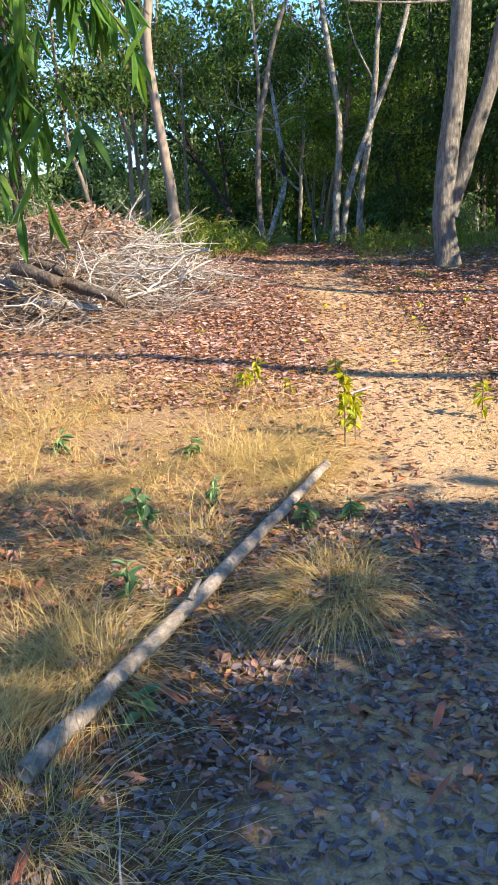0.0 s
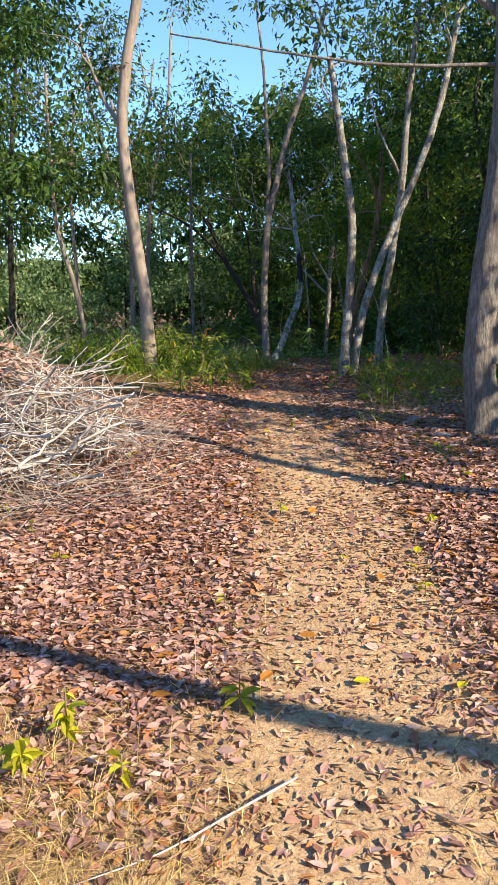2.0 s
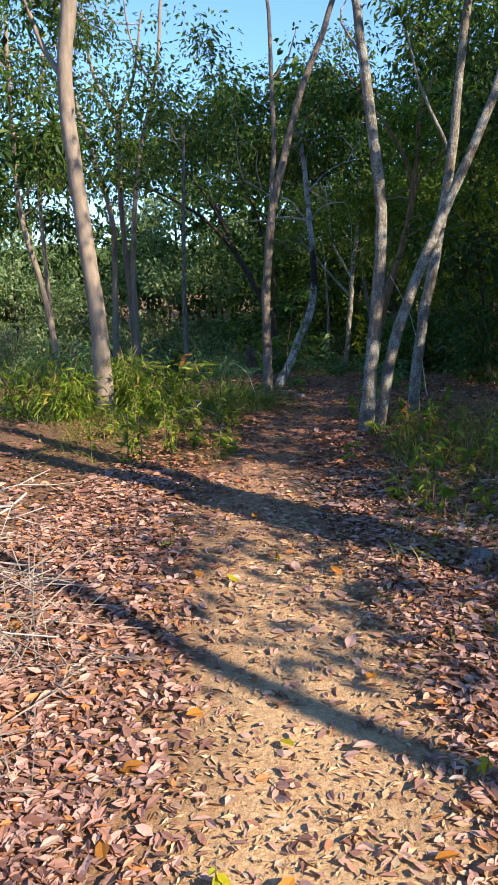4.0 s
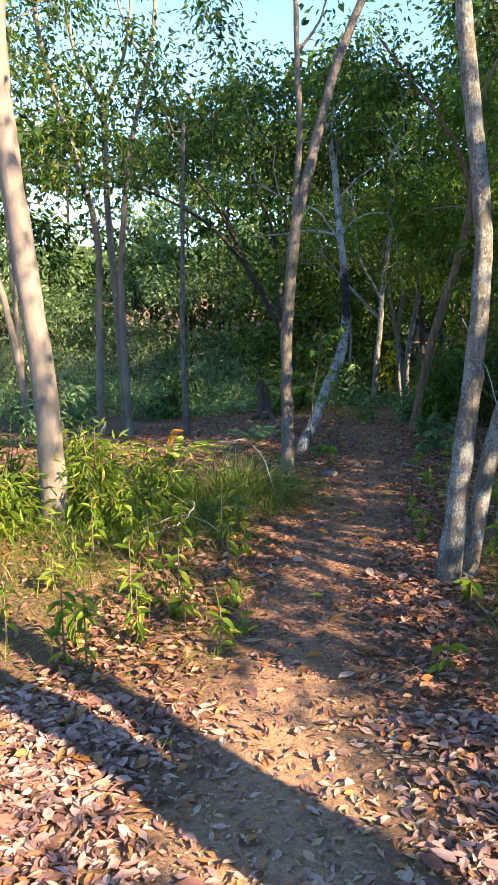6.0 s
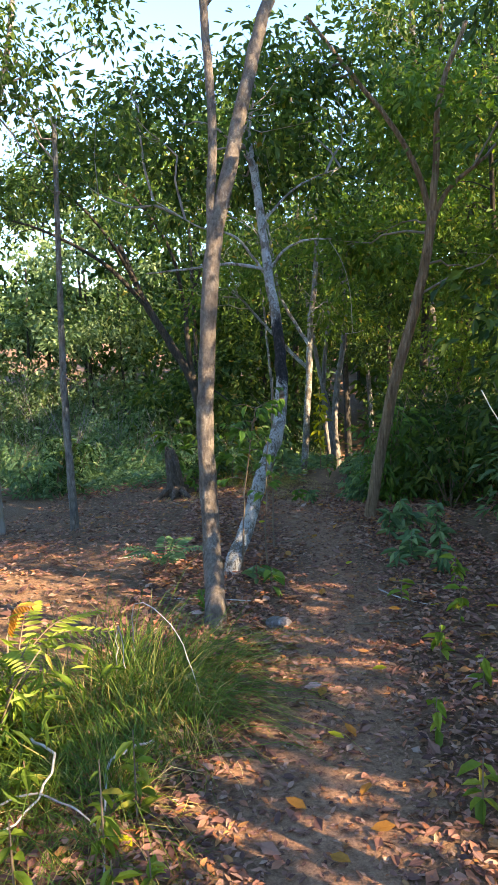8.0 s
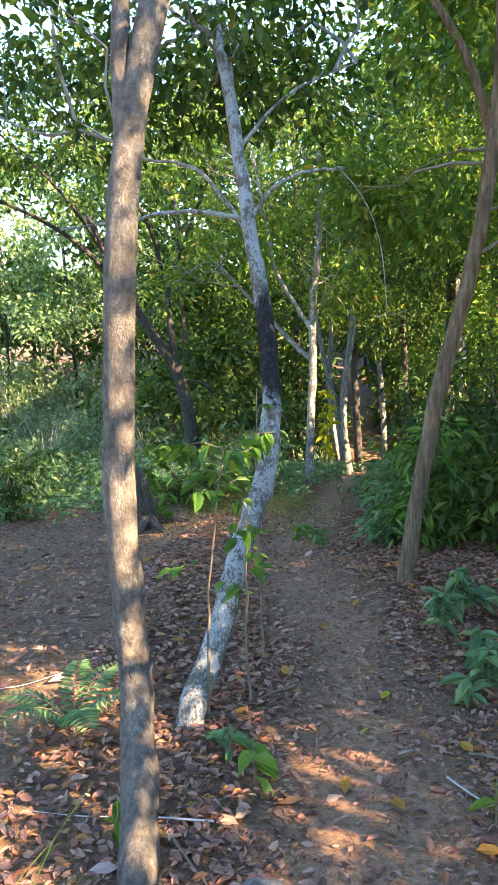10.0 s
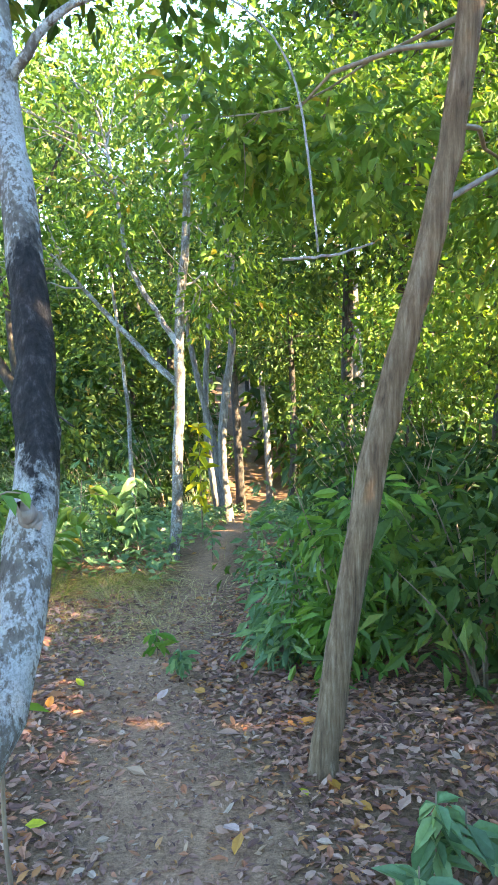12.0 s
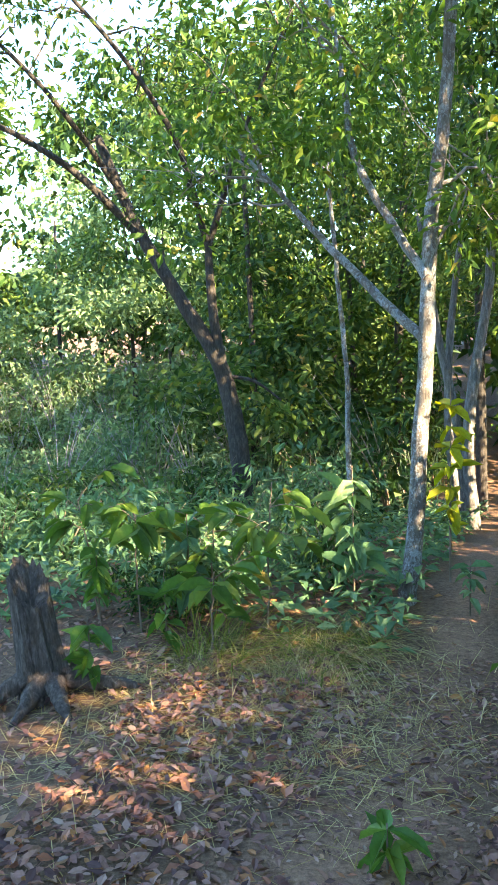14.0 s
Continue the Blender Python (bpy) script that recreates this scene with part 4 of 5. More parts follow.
def brush_pile():
    root = tagged(new("brush_pile"), "heap of bleached dead branches and twigs in the clearing", "brush pile")
    o = np.array([-2.0, 8.2, gz(-2.0, 8.2)])
    root.location = o
    kinds = []
    for i in range(14):
        tb, l = Tubes(), rng.uniform(0.7, 1.5)
        line = tb.add([(-l / 2, 0, 0), (-l / 6, rng.normal(0, 0.07), rng.normal(0, 0.05)), (l / 6, rng.normal(0, 0.08), rng.normal(0, 0.06)), (l / 2, rng.normal(0, 0.12), rng.normal(0, 0.1))],
                      rng.uniform(0.005, 0.011), 0.0025, 4, 8, 0.05, 0, 0.01)
        for _ in range(5):
            j = rng.integers(2, 8)
            e = line[j] + np.array([rng.uniform(0.1, 0.35), rng.normal(0, 0.16), rng.normal(0, 0.14)])
            tb.add([line[j], (line[j] + e) / 2 + rng.normal(0, 0.02, 3), e], 0.004, 0.0015, 3, 3)
        kinds.append(tb.mesh("dead_branch", BLEACHED if i < 7 else DEADWOOD if i < 11 else TWIG))
    for i in range(230):
        a, r = rng.uniform(0, 6.28), math.sqrt(rng.uniform(0, 1))
        x, y = -2.35 + 1.2 * r * math.cos(a), 8.2 + 1.05 * r * math.sin(a)
        z = gz(x, y) + 0.03 + pile_height(x, y) * rng.uniform(0.25, 1.0)
        ob = child("dead_branch", kinds[rng.integers(0, 7) if x > -2.1 else rng.integers(5, 14)], root)
        steep = rng.normal(0, 14) if rng.uniform() < 0.85 else rng.normal(0, 40)
        ob.matrix_local = Matrix.Translation(Vector((x, y, z)) - Vector(o)) @ Euler((rng.uniform(0, 6.28), radians(steep), rng.normal(-0.2, 0.9) + (math.pi if rng.uniform() < 0.4 else 0))).to_matrix().to_4x4()
    fine = Tubes()
    for i in range(800):
        a, r = rng.uniform(0, 6.28), math.sqrt(rng.uniform(0, 1))
        x, y = -1.95 + 1.45 * r * math.cos(a), 7.95 + 1.1 * r * math.sin(a)
        z = gz(x, y) + 0.01 + pile_height(x, y) * rng.uniform(0.3, 1.08)
        d = unit(np.array([rng.normal(), rng.normal(), rng.normal(0, 0.45)])) * rng.uniform(0.12, 0.35)
        c = np.array([x, y, z]) - o
        fine.add([c - d, c + rng.normal(0, 0.03, 3), c + d], 0.0035, 0.0015, 3, 3)
    child("twigs", fine.mesh("twigs", DEADWOOD, False), root, kind="stuff")
    brown = Tubes()
    for i in range(800):
        x, y = rng.normal(-2.85, 0.55), rng.normal(8.3, 0.5)
        z = gz(x, y) + 0.01 + pile_height(x, y) * rng.uniform(0.4, 1.1)
        d = unit(np.array([rng.normal(), rng.normal(), rng.normal(0, 0.35)])) * rng.uniform(0.1, 0.32)
        c = np.array([x, y, z]) - o
        brown.add([c - d, c + rng.normal(0, 0.04, 3), c + d], 0.004, 0.0015, 3, 3)
    child("brown_twigs", brown.mesh("brown_twigs", TWIG, False), root, "brown dry twigs and stalks", kind="stuff")
    for pts, r in (([(-2.95, 7.6, 0.32), (-2.75, 7.62, 0.3), (-2.5, 7.7, 0.26)], 0.05), ([(-2.55, 7.45, 0.2), (-2.2, 7.4, 0.16), (-1.85, 7.35, 0.12)], 0.035),
                   ([(-1.75, 7.5, 0.12), (-1.35, 7.6, 0.2), (-1.0, 7.75, 0.3), (-0.9, 7.85, 0.34)], 0.014), ([(-1.2, 7.66, 0.24), (-1.1, 7.62, 0.32), (-0.98, 7.6, 0.4)], 0.013), ([(-1.5, 7.55, 0.15), (-1.3, 7.7, 0.3), (-1.15, 7.85, 0.42)], 0.011), ([(-3.2, 7.9, 0.25), (-2.9, 8.0, 0.36), (-2.6, 8.05, 0.3)], 0.045)):
        tb = Tubes()
        tb.add([np.array((x, y, gz(x, y) + h)) - o for x, y, h in pts], r, r * (0.8 if r > 0.03 else 0.4), 9, 9, 0.1, 0, 0.012)
        child("log", tb.mesh("log", BLEACHED if r < 0.04 else BARK_GREY), root)
    for pts, r in (([(-2.63, 7.5, 1.23), (-2.42, 7.35, 1.18), (-2.18, 7.2, 1.1)], 0.062), ([(-2.44, 7.6, 1.13), (-2.0, 7.35, 1.03), (-1.59, 7.1, 0.91)], 0.05), ([(-2.74, 7.9, 1.3), (-2.42, 7.7, 1.22), (-2.15, 7.5, 1.15)], 0.045)):
        tb = Tubes()
        tb.add(np.array(pts) - o, r, r * 0.85, 10, 8, 0.12, 0, 0.006)
        child("cut_log", tb.mesh("log", BARK_STUMP), root, "dark sawn log")
    n = 1700
    c = np.stack([rng.normal(-2.6, 0.5, n), rng.normal(8.75, 0.4, n), np.zeros(n)], -1)
    c[:, 2] = ground_z(c[:, 0], c[:, 1]) + 0.8 * np.exp(-(((c[:, 0] + 2.35) / 1.1) ** 2 + ((c[:, 1] - 8.5) / 0.95) ** 2)) * rng.uniform(0.7, 1.1, n)
    length = rng.uniform(0.04, 0.09, n)
    child("dead_leaves", leaf_mesh("dead_leaves", c - o, rng.normal(size=(n, 3)) * (1, 1, 0.5), rng.normal(size=(n, 3)) + (0, 0, 0.8), length, length * 0.45, LITTER), root, kind="stuff")


brush_pile()

# ---- plants ----
def seedling(label, x, y, height, mat, leaves, size, ratio=0.4, group="", lean=(0, 0), name="seedling", low=0.25):
    """One stem with single leaves set round it."""
    root = tagged(new(name), label, "plant", group)
    root.location = (x, y, gz(x, y))
    tb = Tubes()
    line = tb.add([(0, 0, -0.03), (lean[0] * 0.4, lean[1] * 0.4, height * 0.5), (lean[0], lean[1], height)], 0.004 + 0.004 * height, 0.002, 6, 10)
    child("stem", tb.mesh("stem", TWIG), root)
    k = (rng.uniform(low, 1, leaves) ** 0.7 * 10).astype(int)
    a = np.arange(leaves) * 2.4 + rng.normal(0, 0.8, leaves)
    along = np.stack([np.cos(a), np.sin(a), rng.normal(-0.1, 0.5, leaves)], -1)
    length = size * rng.uniform(0.45, 1.15, leaves)
    child("leaves", leaf_mesh("leaves", line[k], along, np.array([0, 0, 1.0]) + rng.normal(0, 0.25, (leaves, 3)), length, length * ratio, mat, True, 0.35), root, kind="stuff")
    return root


for x, y, h, n in ((0.08, 4.31, 0.42, 62), (0.14, 4.42, 0.26, 36), (-0.47, 5.11, 0.2, 16), (0.85, 4.65, 0.22, 18), (-0.41, 5.33, 0.22, 18), (0.1, 5.6, 0.14, 10), (-0.2, 5.2, 0.1, 8)):
    seedling("yellow-green leafy seedling in dry ground", x, y, h, LEAF_YELLOW, n, 0.07, 0.42, "yellow-green seedlings")
for x, y, h in ((-0.78, 3.34, 0.2), (-0.85, 3.5, 0.16), (-0.54, 3.69, 0.13), (-0.78, 2.92, 0.16), (0.05, 3.51, 0.1), (-0.13, 3.45, 0.1), (-0.62, 2.26, 0.1), (-1.4, 4.3, 0.12), (-0.7, 4.2, 0.1), (-1.55, 3.0, 0.14), (-0.45, 1.5, 0.1)):
    seedling("small dark-green weed among dry grass", x, y, h, LEAF_COOL, 18, 0.07, 0.42, "green weeds")
for i in range(26):
    y = rng.uniform(6, 10.5)
    x = float(rng.choice([rng.uniform(-1.6, 0.1), rng.uniform(0.7, 1.8)]))
    seedling("tiny yellowish sprout among dead leaves", x, y, rng.uniform(0.04, 0.1), LEAF_YELLOW, 5, 0.05, 0.45, "tiny sprouts", name="sprout")

STRAW_LABEL = "tuft of dry straw-coloured grass"
for x, y, r, h, n in ((-0.35, 4.15, 0.32, 0.17, 1200), (-0.15, 3.95, 0.28, 0.15, 800), (-0.05, 2.95, 0.28, 0.17, 1500), (0.02, 3.2, 0.2, 0.1, 500), (-0.85, 2.5, 0.3, 0.24, 1000), (-1.1, 2.2, 0.3, 0.26, 700), (-0.85, 1.9, 0.26, 0.16, 800), (-0.6, 3.3, 0.26, 0.16, 500), (-1.49, 4.74, 0.3, 0.14, 320),
                      (-0.75, 4.35, 0.3, 0.14, 360), (-1.1, 4.1, 0.3, 0.14, 300), (-0.1, 4.5, 0.22, 0.14, 260), (0.0, 4.75, 0.18, 0.12, 200), (0.75, 3.7, 0.2, 0.07, 160), (-1.0, 3.2, 0.25, 0.16, 260), (-0.55, 2.95, 0.2, 0.12, 200),
                      (-1.7, 3.7, 0.3, 0.16, 260), (-0.55, 1.75, 0.22, 0.12, 260), (0.75, 4.3, 0.15, 0.08, 120), (1.0, 4.1, 0.2, 0.12, 160)):
    tuft(STRAW_LABEL, x, y, r, h, n, STRAW, 0.75)
for i in range(26):
    x, y = rng.uniform(-2.3, 0.2), rng.uniform(2.6, 5.3)
    if abs(x - float(smooth(TRAIL, y))) > 0.35:
        tuft(STRAW_LABEL, x, y, rng.uniform(0.18, 0.3), rng.uniform(0.1, 0.22), 180, STRAW, 0.85, lean=(rng.normal(0, 0.08), rng.normal(0, 0.08)))
GROUNDED[0] = True
n = 22000
px, py = rng.uniform(-3.0, 1.2, n), rng.normal(4.2, 0.9, n)
keep = (rng.uniform(0, 1, n) < 0.25 + 1.2 * (np.sin(3.1 * px + 1.7 * py) * np.sin(2.7 * py - 1.9 * px) > -0.1)) & (rng.uniform(0, 1, n) < np.clip(1.25 - np.abs(px + 1.2) / 2.2, 0.05, 1)) & (py > 0.9) & (py < 6.2) & (np.abs(px - smooth(TRAIL, py)) > 0.28)
px, py = px[keep], py[keep]
lean = np.stack([rng.normal(0, 1, len(px)), rng.normal(0, 1, len(px)), rng.uniform(0.2, 1.5, len(px))], -1)
tagged(new("dry_grass", blade_mesh("dry_grass", np.stack([px, py, ground_z(px, py)], -1), lean, rng.uniform(0.1, 0.3, len(px)), rng.uniform(0.0014, 0.003, len(px)), STRAW, rng.uniform(0.2, 1.0, len(px)), 2)),
       "flattened dry straw grass over the open ground", "grass", kind="stuff")

# greenery at the foot of the smooth tree, and along the wood's edge
n = 4800
px, py = rng.normal(-1.55, 0.5, n), rng.normal(12.7, 0.45, n)
keep = (np.abs(px - smooth(TRAIL, py)) > 0.6)
px, py = px[keep], py[keep]
lean = np.stack([rng.normal(0, 0.6, len(px)), rng.normal(-0.2, 0.6, len(px)), rng.uniform(0.5, 1.3, len(px))], -1)
tagged(new("grass_thicket", blade_mesh("grass_thicket", np.stack([px, py, ground_z(px, py)], -1), lean, rng.uniform(0.14, 0.5, len(px)), rng.uniform(0.002, 0.005, len(px)), GRASS_GREEN, rng.uniform(0.2, 0.8, len(px)), 2)),
       "thicket of arching green and straw grass", "grass", kind="stuff")
n = 6000
px, py = rng.uniform(0.6, 3.2, n), rng.normal(11.2, 0.9, n)
lean = np.stack([rng.normal(0, 0.6, n), rng.normal(0, 0.6, n), rng.uniform(0.4, 1.2, n)], -1)
tagged(new("grass_verge", blade_mesh("grass_verge", np.stack([px, py, ground_z(px, py)], -1), lean, rng.uniform(0.15, 0.4, n), rng.uniform(0.003, 0.007, n), GRASS, rng.uniform(0.2, 0.8, n), 2)),
       "sparse green and yellow grass at the wood's edge", "grass", kind="stuff")
n = 2600
px, py = rng.uniform(-1.9, -0.55, n), rng.normal(11.7, 0.55, n)
lean = np.stack([rng.normal(0, 0.8, n), rng.normal(0, 0.8, n), rng.uniform(0.2, 1.0, n)], -1)
tagged(new("grass_fringe", blade_mesh("grass_fringe", np.stack([px, py, ground_z(px, py)], -1), lean, rng.uniform(0.08, 0.28, n), rng.uniform(0.002, 0.005, n), GRASS, rng.uniform(0.2, 1.0, n), 2)),
       "straggling green and straw grass over dead leaves", "grass", kind="stuff")
n = 4200
px, py = rng.normal(-0.65, 0.5, n), rng.normal(19.75, 0.45, n)
lean = np.stack([rng.normal(0, 1, n), rng.normal(0, 1, n), rng.uniform(0.1, 0.7, n)], -1)
tagged(new("dry_grass", blade_mesh("dry_grass", np.stack([px, py, ground_z(px, py)], -1), lean, rng.uniform(0.08, 0.25, n), rng.uniform(0.002, 0.004, n), STRAW, rng.uniform(0.3, 1.0, n), 2)),
       "flattened straw grass on the forest floor", "grass", kind="stuff")
n = 9000
px, py = rng.uniform(-15, 7, n), rng.uniform(27, 42, n)
keep = np.abs(px - smooth(TRAIL, py)) > 0.9
px, py = px[keep], py[keep]
n = len(px)
lean = np.stack([rng.normal(0, 0.3, n), rng.normal(0, 0.3, n), np.ones(n)], -1)
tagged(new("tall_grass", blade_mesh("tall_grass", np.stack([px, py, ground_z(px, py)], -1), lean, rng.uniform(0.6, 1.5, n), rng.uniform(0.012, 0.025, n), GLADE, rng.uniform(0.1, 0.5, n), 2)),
       "tall green and dry grass in a glade", "grass", kind="stuff")
GROUNDED[0] = False
for x, y, h, r in ((-2.1, 12.1, 0.5, 0.35), (-1.5, 12.4, 0.36, 0.3), (-1.7, 12.7, 0.62, 0.3), (-2.6, 12.3, 0.55, 0.35), (-1.35, 12.9, 0.5, 0.3), (-2.3, 12.7, 0.6, 0.35), (-1.9, 12.9, 0.6, 0.3)):
    shrub("low bright yellow-green leafy bush with narrow leaves", x, y, h, r, LEAF_SUNNY, 9, 60, 9, 0.085, 0.2, group="bushes under the smooth tree")
for x, y, r, h, n in ((-0.95, 13.6, 0.34, 0.5, 420), (-0.75, 13.4, 0.34, 0.42, 340), (-1.15, 13.35, 0.34, 0.4, 300), (-0.7, 13.1, 0.32, 0.32, 260), (-0.62, 13.85, 0.2, 0.16, 220), (-0.95, 12.8, 0.3, 0.3, 360)):
    tuft("arching tuft of fine green grass", x, y, r, h, n, GRASS_GREEN, 0.75, group="green grass tufts")
    tuft(STRAW_LABEL + " among green blades", x + 0.08, y - 0.12, r, h * 0.8, n // 3, STRAW, 0.9)
for x, y, r, h, n in ((-0.35, 20.4, 0.3, 0.3, 300), (-0.6, 20.3, 0.3, 0.2, 220), (-0.5, 20.0, 0.25, 0.16, 160)):
    tuft(STRAW_LABEL + " in a sunny spot", x, y, r, h, n, STRAW, 0.85)
    tuft("low tuft of green and dry grass", x + 0.1, y - 0.05, r, h * 0.9, n // 2, GRASS, 0.85, group="green grass tufts")
tuft("low tuft of green and dry grass", -0.9, 20.3, 0.4, 0.25, 300, GRASS, 0.8, group="green grass tufts")


def fern(label, x, y, z, fronds, length, mat, group=""):
    root = tagged(new("fern"), label, "fern", group)
    root.location = (x, y, z)
    tb, at, along, size = Tubes(), [], [], []
    tb.add([(0, 0, gz(x, y) - z - 0.02), (0, 0, 0)], 0.005, 0.004, 5, 4)
    for i in range(fronds):
        a = i * 6.28 / fronds + rng.normal(0, 0.2)
        d = np.array([math.cos(a), math.sin(a), 0])
        line = tb.add([(0, 0, 0), d * length * 0.5 + (0, 0, 0.12), d * length + (0, 0, 0.12)], 0.003, 0.001, 4, 14)
        side = np.array([-d[1], d[0], 0])
        for j in range(2, 15):
            for s in (-1, 1):
                at.append(line[j])
                along.append(side * s + d * 0.55)
                size.append(0.09 * (1 - 0.55 * abs(j - 6) / 9))
    child("stalks", tb.mesh("stalks", TWIG), root)
    size = np.array(size)
    child("leaflets", leaf_mesh("leaflets", at, along, np.tile((0, -0.8, 0.7), (len(at), 1)), size, size * 0.2, mat, True), root, kind="stuff")


fern("yellow-green fern with an orange young frond", -1.3, 13.1, 1.4, 6, 0.36, LEAF_PALE)
fern("small orange withering fern", -1.34, 13.12, 1.5, 1, 0.1, LEAF_ORANGE)
fern("low green fern in the leaf litter", -1.04, 15.18, 1.16, 6, 0.28, LEAF_COOL)

# shrubs and seedlings beside the later path
for x, y, h, r, c in ((0.78, 18.1, 1.15, 0.26, 54), (0.66, 18.45, 0.6, 0.22, 26), (1.0, 18.5, 0.8, 0.35, 40)):
    shrub("bright green broad-leaved shrub beside the path", x, y, h, r, LEAF_FRESH, 8, c, 14, 0.1, 0.33, group="green shrubs by the path")
for x, y, h, r in ((0.5, 18.35, 0.5, 0.2), (0.55, 18.75, 0.45, 0.22)):
    shrub("blue-green drooping-leaved shrub beside the path", x, y, h, r, LEAF_COOL, 5, 30, 9, 0.1, 0.3, group="green shrubs by the path")
for x, y, h, n, s in ((0.53, 16.22, 0.27, 34, 0.11), (0.62, 15.85, 0.22, 26, 0.11), (0.75, 16.5, 0.22, 18, 0.14), (0.5, 15.5, 0.14, 10, 0.12), (0.85, 15.9, 0.2, 14, 0.14), (0.6, 15.6, 0.22, 26, 0.12), (0.74, 15.3, 0.2, 24, 0.12), (0.65, 16.45, 0.3, 30, 0.12), (0.9, 16.3, 0.3, 30, 0.13)):
    seedling("broad-leaved green seedling among dead leaves", x, y, h, LEAF_COOL, n, s, 0.4, "green seedlings")
def sapling(label, x, y, height, lean, mat, twigs, leaves, size, reach=0.2):
    """A thin stem that branches near its top, with broad leaves along the twigs."""
    root = tagged(new("sapling"), label, "plant", "green seedlings")
    root.location = (x, y, gz(x, y))
    tb, at, along = Tubes(), [], []
    stem = tb.add([(0, 0, -0.03), (lean[0] * 0.3, lean[1] * 0.3, height * 0.5), (lean[0], lean[1], height)], 0.007, 0.003, 6, 12, 0.05, 0, 0.004)
    for i in range(twigs):
        start = stem[rng.integers(7, 13)]
        turn = i * 2.4 + rng.normal(0, 0.4)
        tip = start + np.array([math.cos(turn), math.sin(turn), rng.uniform(-0.2, 0.7)]) * reach * rng.uniform(0.5, 1.1)
        line = tb.add([start, (start + tip) / 2 + (0, 0, 0.02), tip], 0.003, 0.0015, 4, 6)
        for j in rng.integers(2, 7, leaves):
            side = turn + rng.choice([-1, 1]) * rng.uniform(0.3, 1.3)
            at.append(line[j])
            along.append((math.cos(side), math.sin(side), rng.normal(-0.25, 0.3)))
    child("stem", tb.mesh("stem", TWIG), root)
    length = size * rng.uniform(0.5, 1.15, len(at))
    child("leaves", leaf_mesh("leaves", at, along, np.array([0, 0, 1.0]) + rng.normal(0, 0.35, (len(at), 3)), length, length * 0.48, mat, True, 0.3), root, kind="stuff")


sapling("leafy light-green sapling in front of a leaning trunk", -0.56, 15.4, 1.1, (0.12, -0.02), LEAF_FRESH, 11, 7, 0.085)
sapling("leafy light-green sapling in front of a leaning trunk", -0.4, 15.55, 0.85, (0.03, -0.04), LEAF_FRESH, 6, 5, 0.08, 0.12)
sapling("leafy light-green sapling in front of a leaning trunk", -0.36, 16.08, 1.3, (0.03, -0.02), LEAF_FRESH, 5, 4, 0.07, 0.08)
for x, y, h in ((-0.72, 20.6, 0.75), (-1.05, 20.75, 0.6), (-1.4, 20.6, 0.65), (-0.95, 20.3, 0.4), (-1.75, 20.9, 0.7)):
    sapling("broad-leaved pale-green sapling on the forest floor", x, y, h, (rng.normal(0, 0.08), rng.normal(0, 0.08)), LEAF_LIME, 6, 5, 0.17, 0.24)
for x, y, h, n, s, m in ((0.0, 18.23, 0.18, 26, 0.1, LEAF_COOL), (-0.12, 18.72, 0.14, 12, 0.12, LEAF_FRESH), (-0.3, 20.9, 0.8, 24, 0.22, LEAF_COOL), (-1.15, 20.7, 0.6, 26, 0.18, LEAF_COOL),
                         (-1.2, 20.4, 0.4, 18, 0.15, LEAF_FRESH), (0.25, 21.6, 1.2, 40, 0.16, LEAF_YELLOW), (-1.4, 19.9, 0.35, 20, 0.14, LEAF_FRESH), (-1.7, 20.8, 0.5, 24, 0.15, LEAF_FRESH), (0.3, 20.9, 0.3, 18, 0.12, LEAF_COOL), (-0.45, 15.1, 0.15, 10, 0.12, LEAF_COOL), (-0.35, 14.9, 0.2, 12, 0.12, LEAF_FRESH), (-0.75, 14.6, 0.12, 8, 0.1, LEAF_FRESH)):
    seedling("broad-leaved green sapling on the forest floor", x, y, h, m, n, s, 0.42, "green seedlings")
for x, y, h, n in ((0.35, 10.9, 0.16, 8), (0.6, 11.1, 0.2, 10), (0.75, 10.4, 0.2, 10), (0.5, 11.5, 0.16, 9), (0.9, 10.8, 0.2, 12), (0.62, 10.1, 0.14, 8), (-0.75, 11.2, 0.2, 12), (-0.6, 11.5, 0.14, 8), (-0.5, 11.2, 0.1, 8), (0.35, 12.6, 0.2, 10), (0.3, 13.1, 0.18, 8), (0.55, 13.4, 0.2, 10), (0.7, 12.2, 0.26, 14), (0.95, 11.9, 0.24, 14), (0.5, 12.0, 0.18, 10), (0.85, 13.3, 0.24, 14), (0.45, 13.8, 0.2, 10), (0.65, 14.3, 0.22, 12), (0.4, 14.7, 0.16, 9), (0.75, 14.9, 0.24, 14), (1.1, 12.5, 0.3, 16), (1.0, 14.2, 0.28, 16)):
    seedling("small green and yellow seedling among dead leaves", x, y, h, LEAF_SUNNY, n, 0.085, 0.42, "green seedlings")

weed_rng = np.random.default_rng(11)
for i in range(56):
    x, y = (weed_rng.uniform(0.7, 2.3), weed_rng.uniform(9.7, 12.2)) if i < 30 else (weed_rng.uniform(-1.5, -0.55), weed_rng.uniform(10.7, 12.8))
    rusty = i % 5 == 0 and i < 30
    seedling("withering orange-leaved weed at the wood's edge" if rusty else "yellow-green weed at the wood's edge", x, y, weed_rng.uniform(0.15, 0.38), LEAF_ORANGE if rusty else LEAF_SUNNY, 16, 0.08, 0.34, "verge weeds", low=0.1)

